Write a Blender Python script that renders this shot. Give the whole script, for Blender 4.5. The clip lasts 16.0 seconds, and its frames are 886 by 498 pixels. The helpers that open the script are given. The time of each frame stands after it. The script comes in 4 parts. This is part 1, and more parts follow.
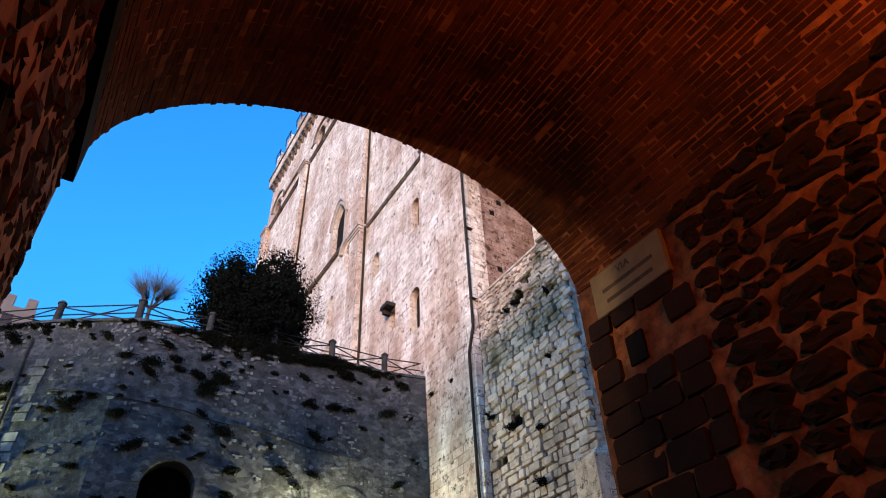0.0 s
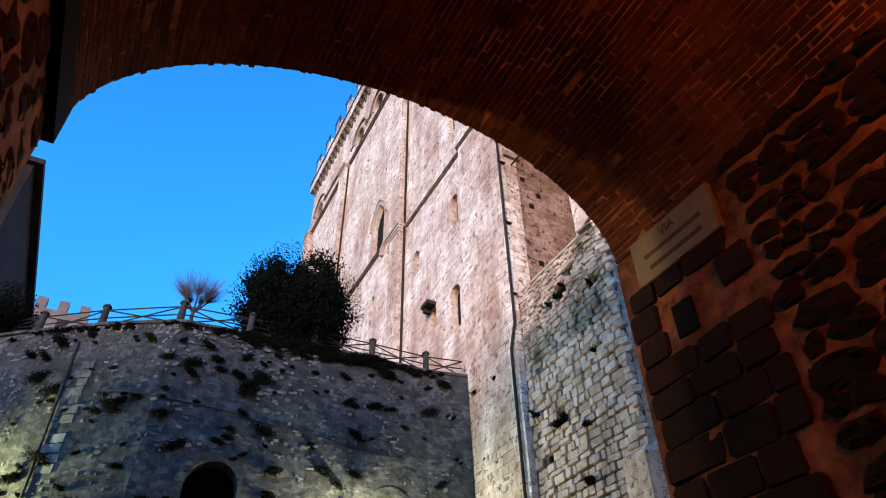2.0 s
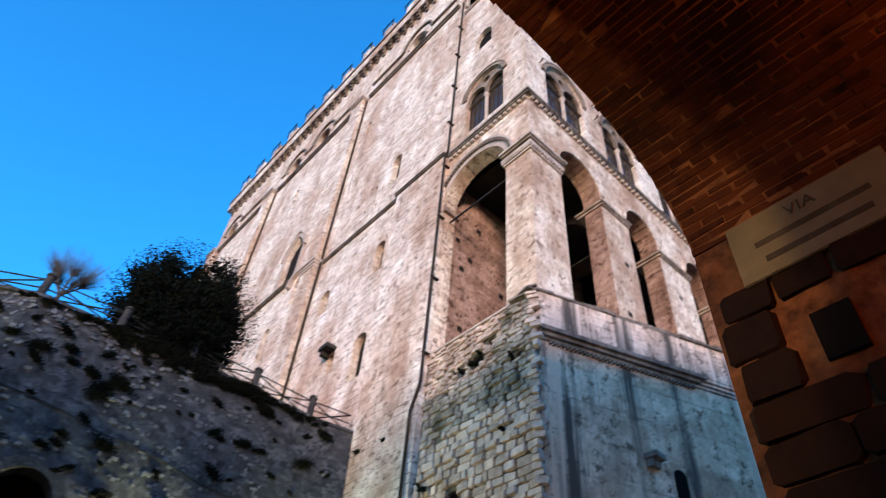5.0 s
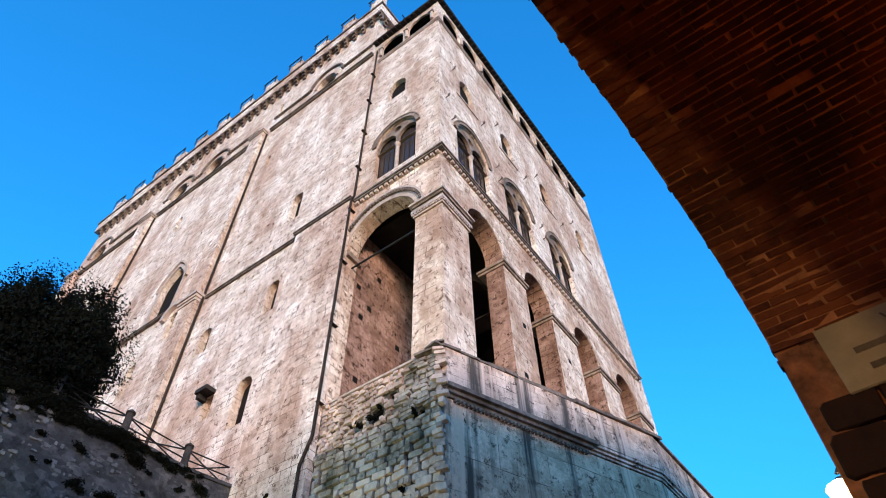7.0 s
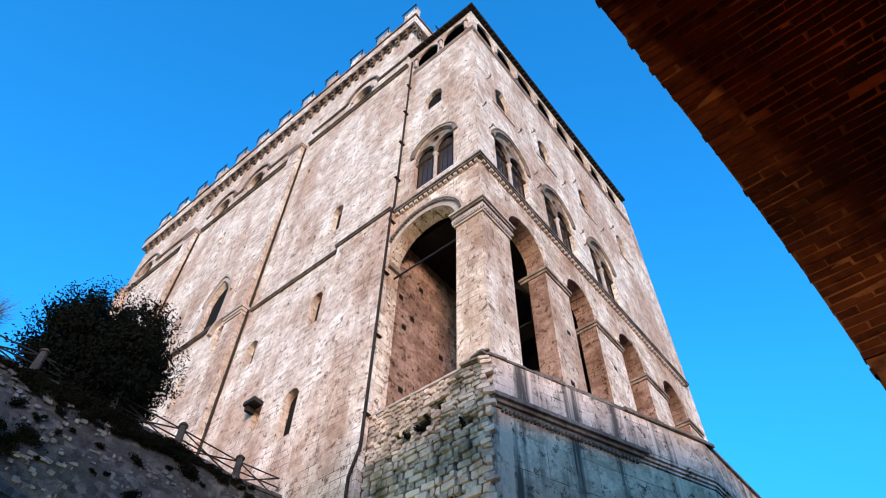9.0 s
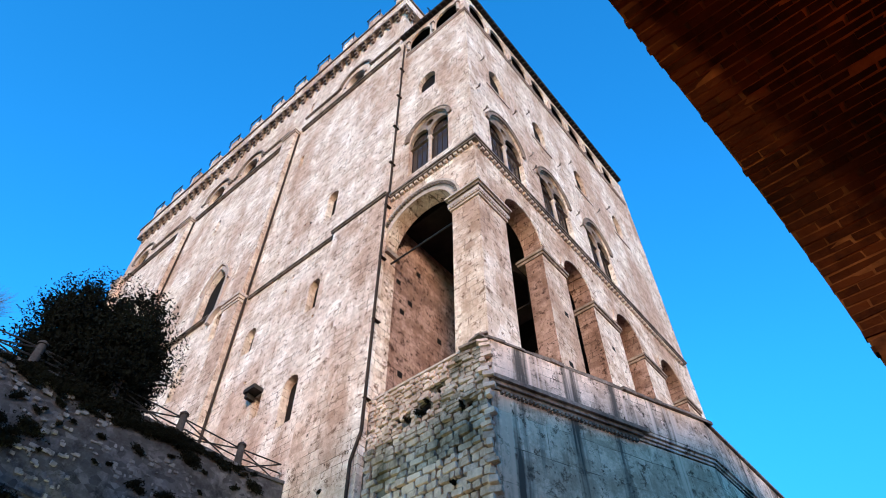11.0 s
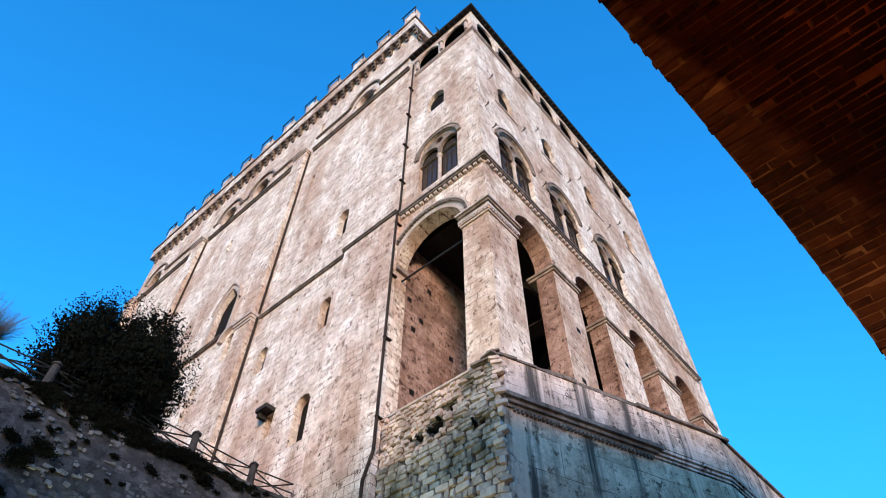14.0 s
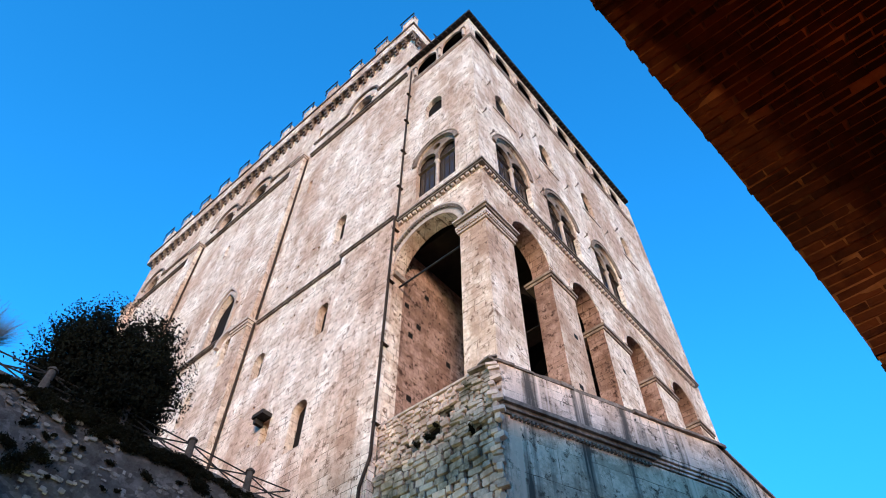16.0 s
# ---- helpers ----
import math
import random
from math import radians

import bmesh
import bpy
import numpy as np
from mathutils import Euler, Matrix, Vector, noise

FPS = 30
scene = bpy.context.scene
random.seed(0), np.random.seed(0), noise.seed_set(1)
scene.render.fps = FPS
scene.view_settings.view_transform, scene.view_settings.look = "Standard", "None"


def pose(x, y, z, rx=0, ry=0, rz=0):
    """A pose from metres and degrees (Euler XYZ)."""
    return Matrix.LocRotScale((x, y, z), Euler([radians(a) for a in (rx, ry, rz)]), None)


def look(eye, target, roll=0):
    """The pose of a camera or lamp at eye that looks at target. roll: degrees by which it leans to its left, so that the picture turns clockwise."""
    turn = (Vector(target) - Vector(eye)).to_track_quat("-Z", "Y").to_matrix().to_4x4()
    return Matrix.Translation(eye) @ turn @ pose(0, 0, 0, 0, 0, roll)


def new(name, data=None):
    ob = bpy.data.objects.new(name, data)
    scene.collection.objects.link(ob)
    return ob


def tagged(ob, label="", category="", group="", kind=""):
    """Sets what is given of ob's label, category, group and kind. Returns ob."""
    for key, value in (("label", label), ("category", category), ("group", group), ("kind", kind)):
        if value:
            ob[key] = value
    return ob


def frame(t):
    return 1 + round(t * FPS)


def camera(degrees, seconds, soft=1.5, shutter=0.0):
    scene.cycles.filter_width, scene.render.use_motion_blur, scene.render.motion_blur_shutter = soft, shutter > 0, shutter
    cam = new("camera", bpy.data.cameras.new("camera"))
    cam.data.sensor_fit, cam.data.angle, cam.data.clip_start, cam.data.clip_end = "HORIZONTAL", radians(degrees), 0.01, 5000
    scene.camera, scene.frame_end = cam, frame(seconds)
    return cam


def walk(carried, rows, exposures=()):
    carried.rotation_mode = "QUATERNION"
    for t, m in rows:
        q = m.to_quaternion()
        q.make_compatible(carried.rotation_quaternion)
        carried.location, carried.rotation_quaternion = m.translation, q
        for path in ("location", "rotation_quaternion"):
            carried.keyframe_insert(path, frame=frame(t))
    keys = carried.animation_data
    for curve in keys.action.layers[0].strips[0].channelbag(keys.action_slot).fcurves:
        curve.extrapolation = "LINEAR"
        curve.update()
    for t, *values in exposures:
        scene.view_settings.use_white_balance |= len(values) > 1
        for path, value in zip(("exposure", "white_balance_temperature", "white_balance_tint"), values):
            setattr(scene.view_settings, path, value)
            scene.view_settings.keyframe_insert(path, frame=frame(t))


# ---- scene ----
cam = camera(68.1, 16.0, 1.0, 0.5)
PATH = [
    (0, (13.123, -13.817, 0.929), (11.830, -12.971, 2.199), -2.73),
    (0.5, (13.111, -13.771, 0.928), (11.800, -12.921, 2.176), -2.83),
    (1, (13.090, -13.644, 0.932), (11.742, -12.877, 2.195), -1.20),
    (1.5, (12.988, -13.534, 0.938), (11.611, -12.788, 2.182), 0.50),
    (2, (12.689, -13.340, 1.043), (11.335, -12.611, 2.322), -1.11),
    (2.5, (12.364, -13.211, 1.175), (11.002, -12.491, 2.451), 0.58),
    (3, (11.987, -12.950, 1.273), (10.695, -12.212, 2.610), -0.82),
    (3.5, (11.658, -12.864, 1.336), (10.386, -12.116, 2.687), 1.89),
    (4, (11.200, -12.763, 1.460), (10.000, -11.980, 2.855), 5.08),
    (4.5, (10.915, -12.776, 1.547), (9.687, -11.964, 2.900), 5.96),
    (5, (10.548, -12.715, 1.656), (9.468, -11.850, 3.100), 5.52),
    (7.5, (9.415, -13.545, 2.055), (8.691, -12.521, 3.613), -1.18),
    (8, (9.365, -13.585, 2.068), (8.581, -12.625, 3.637), 0.16),
    (8.5, (9.367, -13.551, 2.077), (8.581, -12.606, 3.655), 2.03),
    (9, (9.351, -13.557, 2.033), (8.543, -12.608, 3.598), 1.29),
    (9.5, (9.341, -13.553, 2.042), (8.517, -12.594, 3.592), 0.87),
    (12, (9.334, -13.561, 2.076), (8.512, -12.573, 3.609), -0.74),
    (12.5, (9.329, -13.560, 2.049), (8.499, -12.585, 3.585), -0.40),
    (13, (9.317, -13.552, 2.049), (8.490, -12.599, 3.601), 0.19),
    (13.5, (9.341, -13.550, 2.049), (8.524, -12.609, 3.613), 0.27),
    (14, (9.343, -13.550, 2.049), (8.521, -12.617, 3.616), 0.31),
    (14.5, (9.342, -13.548, 2.048), (8.520, -12.616, 3.615), 0.08),
    (15, (9.348, -13.559, 2.075), (8.523, -12.622, 3.638), 0.16),
    (15.5, (9.341, -13.537, 2.055), (8.526, -12.610, 3.628), 0.34),
    (16, (9.347, -13.548, 2.046), (8.540, -12.621, 3.624), 0.15),
]
walk(cam, [(t, look(eye, target, roll)) for t, eye, target, roll in PATH], [(0.0, 1.6, 6450, 17), (3.0, 1.6, 6450, 15), (5.0, 1.6, 6450, 12), (7.5, 1.6, 6450, 8), (16.0, 1.6, 6450, 7)])

# ---- light ----
SUN_AZ, SUN_EL = radians(-47), radians(6.5)      # direction to the afterglow, azimuth from +x
world = bpy.data.worlds.new("dusk_sky")
scene.world = world
world.use_nodes = True
wn, wl = world.node_tree.nodes, world.node_tree.links
wn.clear()
sky = wn.new("ShaderNodeTexSky")
sky.sky_type = "NISHITA"
sky.sun_disc = False
sky.sun_elevation = SUN_EL
sky.sun_rotation = radians(90) - SUN_AZ
sky.ozone_density = 4.0
sky.dust_density = 0.315
tint = wn.new("ShaderNodeHueSaturation")
tint.inputs["Saturation"].default_value = 1.12
tint.inputs["Hue"].default_value = 0.503
wl.new(sky.outputs[0], tint.inputs["Color"])
wbg, wout = wn.new("ShaderNodeBackground"), wn.new("ShaderNodeOutputWorld")
wbg.inputs["Strength"].default_value = 0.21
dusk = wn.new("ShaderNodeMix")
dusk.data_type, dusk.blend_type = "RGBA", "MULTIPLY"
dusk.inputs["Factor"].default_value = 1.0
wl.new(tint.outputs[0], dusk.inputs[6])
way = wn.new("ShaderNodeTexCoord")
axes = wn.new("ShaderNodeSeparateXYZ")
wl.new(way.outputs["Generated"], axes.inputs[0])
climb = wn.new("ShaderNodeMapRange")
climb.interpolation_type = "SMOOTHSTEP"
climb.inputs[1].default_value, climb.inputs[2].default_value = 0.10, 0.62
wl.new(axes.outputs[2], climb.inputs[0])
deep = wn.new("ShaderNodeMix")
deep.data_type = "RGBA"
deep.inputs[6].default_value, deep.inputs[7].default_value = (0.40, 0.68, 0.80, 1), (0.655, 1.265, 1.28, 1)
wl.new(climb.outputs[0], deep.inputs[0])
wl.new(deep.outputs[2], dusk.inputs[7])
wl.new(dusk.outputs[2], wbg.inputs[0])
wl.new(wbg.outputs[0], wout.inputs[0])

sun_data = bpy.data.lights.new("sun", "SUN")
sun_data.energy, sun_data.angle, sun_data.color = 1.46, radians(12), (0.96, 0.675, 0.515)
sun = new("sun", sun_data)
sun.matrix_world = look((60 * math.cos(SUN_AZ), 60 * math.sin(SUN_AZ), 60 * math.tan(SUN_EL)), (0, 0, 0))


def lamp(name, where, watts, colour, radius=0.12):
    d = bpy.data.lights.new(name, "POINT")
    d.energy, d.color, d.shadow_soft_size = watts, colour, radius
    ob = new(name, d)
    ob.location = where
    return ob


lamp("tunnel_light", (13.95, -11.9, 4.4), 62, (1.0, 0.15, 0.016))
lamp("lantern_light", (-8.7, -5.2, 8.05), 330, (0.97, 1.0, 0.58))
lamp("side_lantern_light", (-12.5, -18.4, 7.98), 950, (0.9, 1.0, 0.42))
lamp("street_light", (8.52, -16.5, 5.36), 235, (1.0, 0.62, 0.25), 0.05)
lamp("corner_light", (9.19, -5.5, 5.72), 30, (1.0, 0.85, 0.55), 0.1)


# ---- materials ----
def material(name, rough=0.9, metal=0.0):
    m = bpy.data.materials.new(name)
    m.use_nodes = True
    b = m.node_tree.nodes["Principled BSDF"]
    b.inputs["Roughness"].default_value = rough
    b.inputs["Specular IOR Level"].default_value = 0.12 if rough > 0.7 else 0.5
    b.inputs["Metallic"].default_value = metal
    return m, m.node_tree.nodes, m.node_tree.links, b


def mix(n, l, fac, a, b, blend="MIX"):
    k = n.new("ShaderNodeMix")
    k.data_type, k.blend_type = "RGBA", blend
    for sock, val in ((k.inputs[0], fac), (k.inputs[6], a), (k.inputs[7], b)):
        if isinstance(val, (int, float)):
            sock.default_value = val
        elif isinstance(val, tuple):
            sock.default_value = (*val, 1) if len(val) == 3 else val
        else:
            l.new(val, sock)
    return k.outputs[2]


def ramp(n, l, src, lo, hi):
    r = n.new("ShaderNodeMapRange")
    r.inputs[1].default_value, r.inputs[2].default_value = lo, hi
    l.new(src, r.inputs[0])
    return r.outputs[0]


def noise_tex(n, l, vec, scale, detail=6, rough=0.6, stretch=None):
    t = n.new("ShaderNodeTexNoise")
    t.inputs["Scale"].default_value, t.inputs["Detail"].default_value, t.inputs["Roughness"].default_value = scale, detail, rough
    if stretch:
        mp = n.new("ShaderNodeMapping")
        mp.inputs["Scale"].default_value = stretch
        l.new(vec, mp.inputs[0])
        vec = mp.outputs[0]
    l.new(vec, t.inputs["Vector"])
    return t.outputs["Fac"]


def wall_coords(n, l):
    """World position, and a flat pair (x + y, z) for upright faces."""
    g = n.new("ShaderNodeNewGeometry")
    s = n.new("ShaderNodeSeparateXYZ")
    l.new(g.outputs["Position"], s.inputs[0])
    a = n.new("ShaderNodeMath")
    l.new(s.outputs[0], a.inputs[0])
    l.new(s.outputs[1], a.inputs[1])
    c = n.new("ShaderNodeCombineXYZ")
    l.new(a.outputs[0], c.inputs[0])
    l.new(s.outputs[2], c.inputs[1])
    return g.outputs["Position"], c.outputs[0]


def bump(n, l, b, height, strength, dist):
    k = n.new("ShaderNodeBump")
    k.inputs["Strength"].default_value, k.inputs["Distance"].default_value = strength, dist
    l.new(height, k.inputs["Height"])
    l.new(k.outputs[0], b.inputs["Normal"])


def ashlar(name, light, mid, stain, joint, bw=0.78, bh=0.37, stain_lo=0.5, stain_hi=0.72, streak=0.0, streak_col=(0.1, 0.1, 0.1)):
    """Coursed limestone: blocks of uneven tone, weather stains at two scales, pale or dark joints."""
    m, n, l, b = material(name, 0.92)
    pos, flat = wall_coords(n, l)
    warp = n.new("ShaderNodeTexNoise")
    warp.inputs["Scale"].default_value = 0.9
    l.new(pos, warp.inputs["Vector"])
    off = mix(n, l, 0.11, flat, warp.outputs["Color"], "ADD")
    br = n.new("ShaderNodeTexBrick")
    br.inputs["Scale"].default_value = 1.0
    br.inputs["Brick Width"].default_value, br.inputs["Row Height"].default_value = bw, bh
    br.inputs["Mortar Size"].default_value, br.inputs["Mortar Smooth"].default_value = 0.02, 0.6
    br.inputs["Color1"].default_value, br.inputs["Color2"].default_value = (1, 1, 1, 1), (0.58, 0.53, 0.49, 1)
    br.inputs["Mortar"].default_value = (0.9, 0.88, 0.86, 1)
    br.inputs["Bias"].default_value = -0.35
    br.squash_frequency, br.squash = 3, 0.7
    l.new(off, br.inputs["Vector"])
    big = noise_tex(n, l, pos, 0.24, 10, 0.68, (1.0, 1.0, 0.6))
    mids = noise_tex(n, l, pos, 0.75, 10, 0.70)
    fine = noise_tex(n, l, pos, 7.0, 6, 0.7)
    c = mix(n, l, ramp(n, l, mids, 0.475, 0.545), light, mid)
    c = mix(n, l, ramp(n, l, big, stain_lo, stain_hi), c, stain)
    c = mix(n, l, 0.9, c, br.outputs["Color"], "MULTIPLY")
    worn = n.new("ShaderNodeMath")
    worn.operation = "MULTIPLY"
    l.new(br.outputs["Fac"], worn.inputs[0])
    l.new(ramp(n, l, noise_tex(n, l, pos, 0.7, 8, 0.72), 0.455, 0.57), worn.inputs[1])
    c = mix(n, l, worn.outputs[0], c, (joint[0] * 0.34, joint[1] * 0.32, joint[2] * 0.30))
    pits = noise_tex(n, l, pos, 2.6, 10, 0.78)
    c = mix(n, l, ramp(n, l, pits, 0.54, 0.60), c, (stain[0] * 0.36, stain[1] * 0.34, stain[2] * 0.33))
    spots = noise_tex(n, l, pos, 4.2, 4, 0.55, (1.0, 1.0, 0.8))
    c = mix(n, l, ramp(n, l, spots, 0.67, 0.70), c, (stain[0] * 0.12, stain[1] * 0.11, stain[2] * 0.10))
    c = mix(n, l, ramp(n, l, fine, 0.25, 0.95), c, (1.0, 0.97, 0.95), "SOFT_LIGHT")
    grain = noise_tex(n, l, pos, 4.5, 8, 0.85)
    c = mix(n, l, 1.0, c, mix(n, l, ramp(n, l, grain, 0.40, 0.60), (0.86, 0.835, 0.82), (1.16, 1.16, 1.16)), "MULTIPLY")
    drip = noise_tex(n, l, pos, 1.0, 7, 0.68, (0.8, 0.8, 0.10))
    c = mix(n, l, 1.0, c, mix(n, l, ramp(n, l, drip, 0.42, 0.64), (1.06, 1.06, 1.06), (0.80, 0.735, 0.69)), "MULTIPLY")
    if streak:
        st = noise_tex(n, l, pos, 1.0, 5, 0.6, (1.3, 1.3, 0.07))
        c = mix(n, l, ramp(n, l, st, 0.52, 0.63), c, streak_col)
        st2 = noise_tex(n, l, pos, 1.0, 4, 0.6, (2.1, 2.1, 0.05))
        c = mix(n, l, ramp(n, l, st2, 0.56, 0.68), c, light)
    l.new(c, b.inputs["Base Color"])
    h = mix(n, l, 0.45, br.outputs["Fac"], fine, "SUBTRACT")
    inv = n.new("ShaderNodeInvert")
    l.new(h, inv.inputs["Color"])
    bump(n, l, b, inv.outputs[0], 0.28, 0.05)
    return m


def piece_stone(name, dark, light, moss=None, fine_scale=9.0):
    """One stone or brick: its own tone by object and by island, with grain, lichen and pits."""
    m, n, l, b = material(name, 0.93)
    g = n.new("ShaderNodeNewGeometry")
    o = n.new("ShaderNodeObjectInfo")
    rnd = n.new("ShaderNodeMath")
    l.new(g.outputs["Random Per Island"], rnd.inputs[0])
    l.new(o.outputs["Random"], rnd.inputs[1])
    fr = n.new("ShaderNodeMath")
    fr.operation = "FRACT"
    l.new(rnd.outputs[0], fr.inputs[0])
    pos = g.outputs["Position"]
    c = mix(n, l, fr.outputs[0], dark, light)
    f1 = noise_tex(n, l, pos, fine_scale, 8, 0.7)
    f2 = noise_tex(n, l, pos, 0.8, 7, 0.65, (1.0, 1.0, 0.55))
    c = mix(n, l, ramp(n, l, f1, 0.35, 0.75), c, (light[0] * 1.1, light[1] * 1.1, light[2] * 1.1))
    c = mix(n, l, ramp(n, l, f2, 0.46, 0.64), c, moss or dark)
    l.new(c, b.inputs["Base Color"])
    bump(n, l, b, f1, 0.6, 0.02)
    return m


def plain(name, col, col2, scale=4.0, rough=0.85, metal=0.0, bumpy=0.3):
    m, n, l, b = material(name, rough, metal)
    g = n.new("ShaderNodeNewGeometry")
    f = noise_tex(n, l, g.outputs["Position"], scale, 7, 0.65)
    f2 = noise_tex(n, l, g.outputs["Position"], scale * 0.2, 5, 0.6)
    c = mix(n, l, ramp(n, l, f, 0.3, 0.7), col, col2)
    c = mix(n, l, ramp(n, l, f2, 0.35, 0.75), c, (col[0] * 0.7, col[1] * 0.7, col[2] * 0.7))
    l.new(c, b.inputs["Base Color"])
    bump(n, l, b, f, bumpy, 0.02)
    return m


def rubble(name, stone_a, stone_b, joint, scale=2.6):
    """Rubble masonry seen from afar: uneven stones in lime mortar."""
    m, n, l, b = material(name, 0.95)
    pos, flat = wall_coords(n, l)
    mp = n.new("ShaderNodeMapping")
    mp.inputs["Scale"].default_value = (1.0, 1.9, 1.0)
    l.new(flat, mp.inputs[0])
    v = n.new("ShaderNodeTexVoronoi")
    v.inputs["Scale"].default_value = scale
    l.new(mp.outputs[0], v.inputs["Vector"])
    e = n.new("ShaderNodeTexVoronoi")
    e.feature = "DISTANCE_TO_EDGE"
    e.inputs["Scale"].default_value = scale
    l.new(mp.outputs[0], e.inputs["Vector"])
    s = n.new("ShaderNodeSeparateColor")
    l.new(v.outputs["Color"], s.inputs[0])
    c = mix(n, l, s.outputs[0], stone_a, stone_b)
    big = noise_tex(n, l, pos, 0.35, 8, 0.65)
    soft = mix(n, l, noise_tex(n, l, pos, 5.0, 6, 0.7), c, joint)
    c = mix(n, l, ramp(n, l, big, 0.40, 0.62), c, soft)
    c = mix(n, l, ramp(n, l, noise_tex(n, l, pos, 1.4, 7, 0.7), 0.44, 0.62), c, joint)
    mids = noise_tex(n, l, pos, 2.2, 9, 0.7)
    c = mix(n, l, ramp(n, l, mids, 0.50, 0.70), c, (joint[0] * 0.3, joint[1] * 0.3, joint[2] * 0.3))
    l.new(c, b.inputs["Base Color"])
    bump(n, l, b, noise_tex(n, l, pos, 6.0, 8, 0.7), 0.8, 0.06)
    return m


M_PALACE = ashlar("palace_limestone", (0.85, 0.75, 0.665), (0.67, 0.55, 0.47), (0.51, 0.365, 0.29), (0.30, 0.245, 0.205), stain_lo=0.46, stain_hi=0.575)
M_PINK = ashlar("loggia_limestone", (0.82, 0.695, 0.60), (0.59, 0.45, 0.365), (0.42, 0.28, 0.21), (0.42, 0.33, 0.28), stain_lo=0.44, stain_hi=0.58)
# brown inner plaster, darkened so its colour carries the arcade's shade
M_INNER = ashlar("loggia_inner_shaded_plaster", (0.33, 0.21, 0.17), (0.21, 0.127, 0.097), (0.15, 0.085, 0.062), (0.22, 0.145, 0.115), bh=0.3)
# near-black plaster stands for the shade under the loggia vault
M_VAULT_SHADE = plain("vault_shade_plaster", (0.012, 0.009, 0.008), (0.028, 0.02, 0.016), 2.0)
M_TRIM = plain("carved_limestone", (0.44, 0.34, 0.285), (0.68, 0.56, 0.495), 5.0)
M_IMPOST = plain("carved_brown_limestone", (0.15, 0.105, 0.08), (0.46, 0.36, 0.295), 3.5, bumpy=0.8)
# corbels and hanging arches are toned darker than the wall
M_CORBEL = plain("dark_corbel_stone", (0.10, 0.076, 0.064), (0.40, 0.31, 0.26), 3.0, bumpy=0.8)
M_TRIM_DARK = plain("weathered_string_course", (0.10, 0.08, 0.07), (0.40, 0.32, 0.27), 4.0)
M_BASTION = ashlar("stained_grey_render", (0.80, 0.55, 0.405), (0.53, 0.355, 0.255), (0.38, 0.25, 0.178), (0.34, 0.225, 0.165), bw=2.6, bh=1.2, streak=1.0, streak_col=(0.105, 0.08, 0.066))
M_PARAPET = ashlar("pale_parapet_stone", (0.74, 0.585, 0.50), (0.48, 0.365, 0.30), (0.18, 0.137, 0.115), (0.36, 0.33, 0.30), streak=1.0, streak_col=(0.10, 0.085, 0.075))
M_UPPER = piece_stone("small_pinkish_stone", (0.22, 0.15, 0.115), (0.74, 0.57, 0.48), (0.30, 0.215, 0.17), 6.0)
M_BLOCK = piece_stone("rough_limestone_block", (0.07, 0.058, 0.045), (0.57, 0.48, 0.41), (0.085, 0.076, 0.054), 6.0)
M_CORE = plain("lime_mortar_core", (0.10, 0.09, 0.075), (0.20, 0.18, 0.15), 6.0)
M_TERRACE = rubble("terrace_rubble", (0.045, 0.045, 0.047), (0.155, 0.150, 0.152), (0.058, 0.057, 0.059), 4.0)
M_TSTONE = piece_stone("pale_rubble_stone", (0.06, 0.06, 0.061), (0.24, 0.237, 0.237), (0.07, 0.07, 0.07))
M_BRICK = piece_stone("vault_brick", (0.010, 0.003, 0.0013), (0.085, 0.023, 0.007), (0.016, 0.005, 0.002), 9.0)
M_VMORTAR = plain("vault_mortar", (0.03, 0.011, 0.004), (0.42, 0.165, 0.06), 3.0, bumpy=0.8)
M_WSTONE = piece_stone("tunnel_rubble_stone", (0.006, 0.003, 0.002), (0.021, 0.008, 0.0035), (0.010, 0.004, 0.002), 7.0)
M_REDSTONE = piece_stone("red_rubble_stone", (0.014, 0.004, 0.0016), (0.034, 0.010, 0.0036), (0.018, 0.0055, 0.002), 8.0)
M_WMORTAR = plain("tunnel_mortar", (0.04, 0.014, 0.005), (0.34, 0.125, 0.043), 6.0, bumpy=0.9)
M_IRON = plain("black_iron", (0.02, 0.02, 0.022), (0.05, 0.045, 0.045), 20, 0.6, 0.6)
M_PIPE = plain("weathered_downpipe", (0.03, 0.022, 0.019), (0.075, 0.052, 0.042), 6, 0.9)
M_POST = plain("grey_stone_post", (0.035, 0.032, 0.031), (0.09, 0.083, 0.08), 8)
M_ROOF = plain("dark_eave_timber", (0.028, 0.024, 0.022), (0.06, 0.05, 0.045), 5)
M_TILE = plain("terracotta_tile", (0.32, 0.15, 0.09), (0.45, 0.24, 0.15), 3)
# near-black that stands for the shade in rooms and recesses
M_DARK = plain("interior_shade", (0.010, 0.008, 0.007), (0.018, 0.014, 0.012), 1)
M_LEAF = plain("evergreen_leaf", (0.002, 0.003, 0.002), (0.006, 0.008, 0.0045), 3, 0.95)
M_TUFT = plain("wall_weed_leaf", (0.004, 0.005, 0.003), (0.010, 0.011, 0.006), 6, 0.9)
M_TWIG = plain("dark_twig", (0.07, 0.066, 0.07), (0.12, 0.112, 0.115), 9)
M_BARK = plain("grey_bark", (0.05, 0.045, 0.045), (0.12, 0.105, 0.10), 9)
M_SIGN = plain("white_marble_plate", (0.16, 0.122, 0.066), (0.22, 0.173, 0.098), 5, 0.8)
M_INK = plain("engraved_letter_paint", (0.055, 0.041, 0.025), (0.10, 0.076, 0.045), 20)
# black that stands for deep shade in openings and under the beam
M_BLACK = plain("shade_black", (0.004, 0.003, 0.003), (0.008, 0.006, 0.005), 2, 0.95)
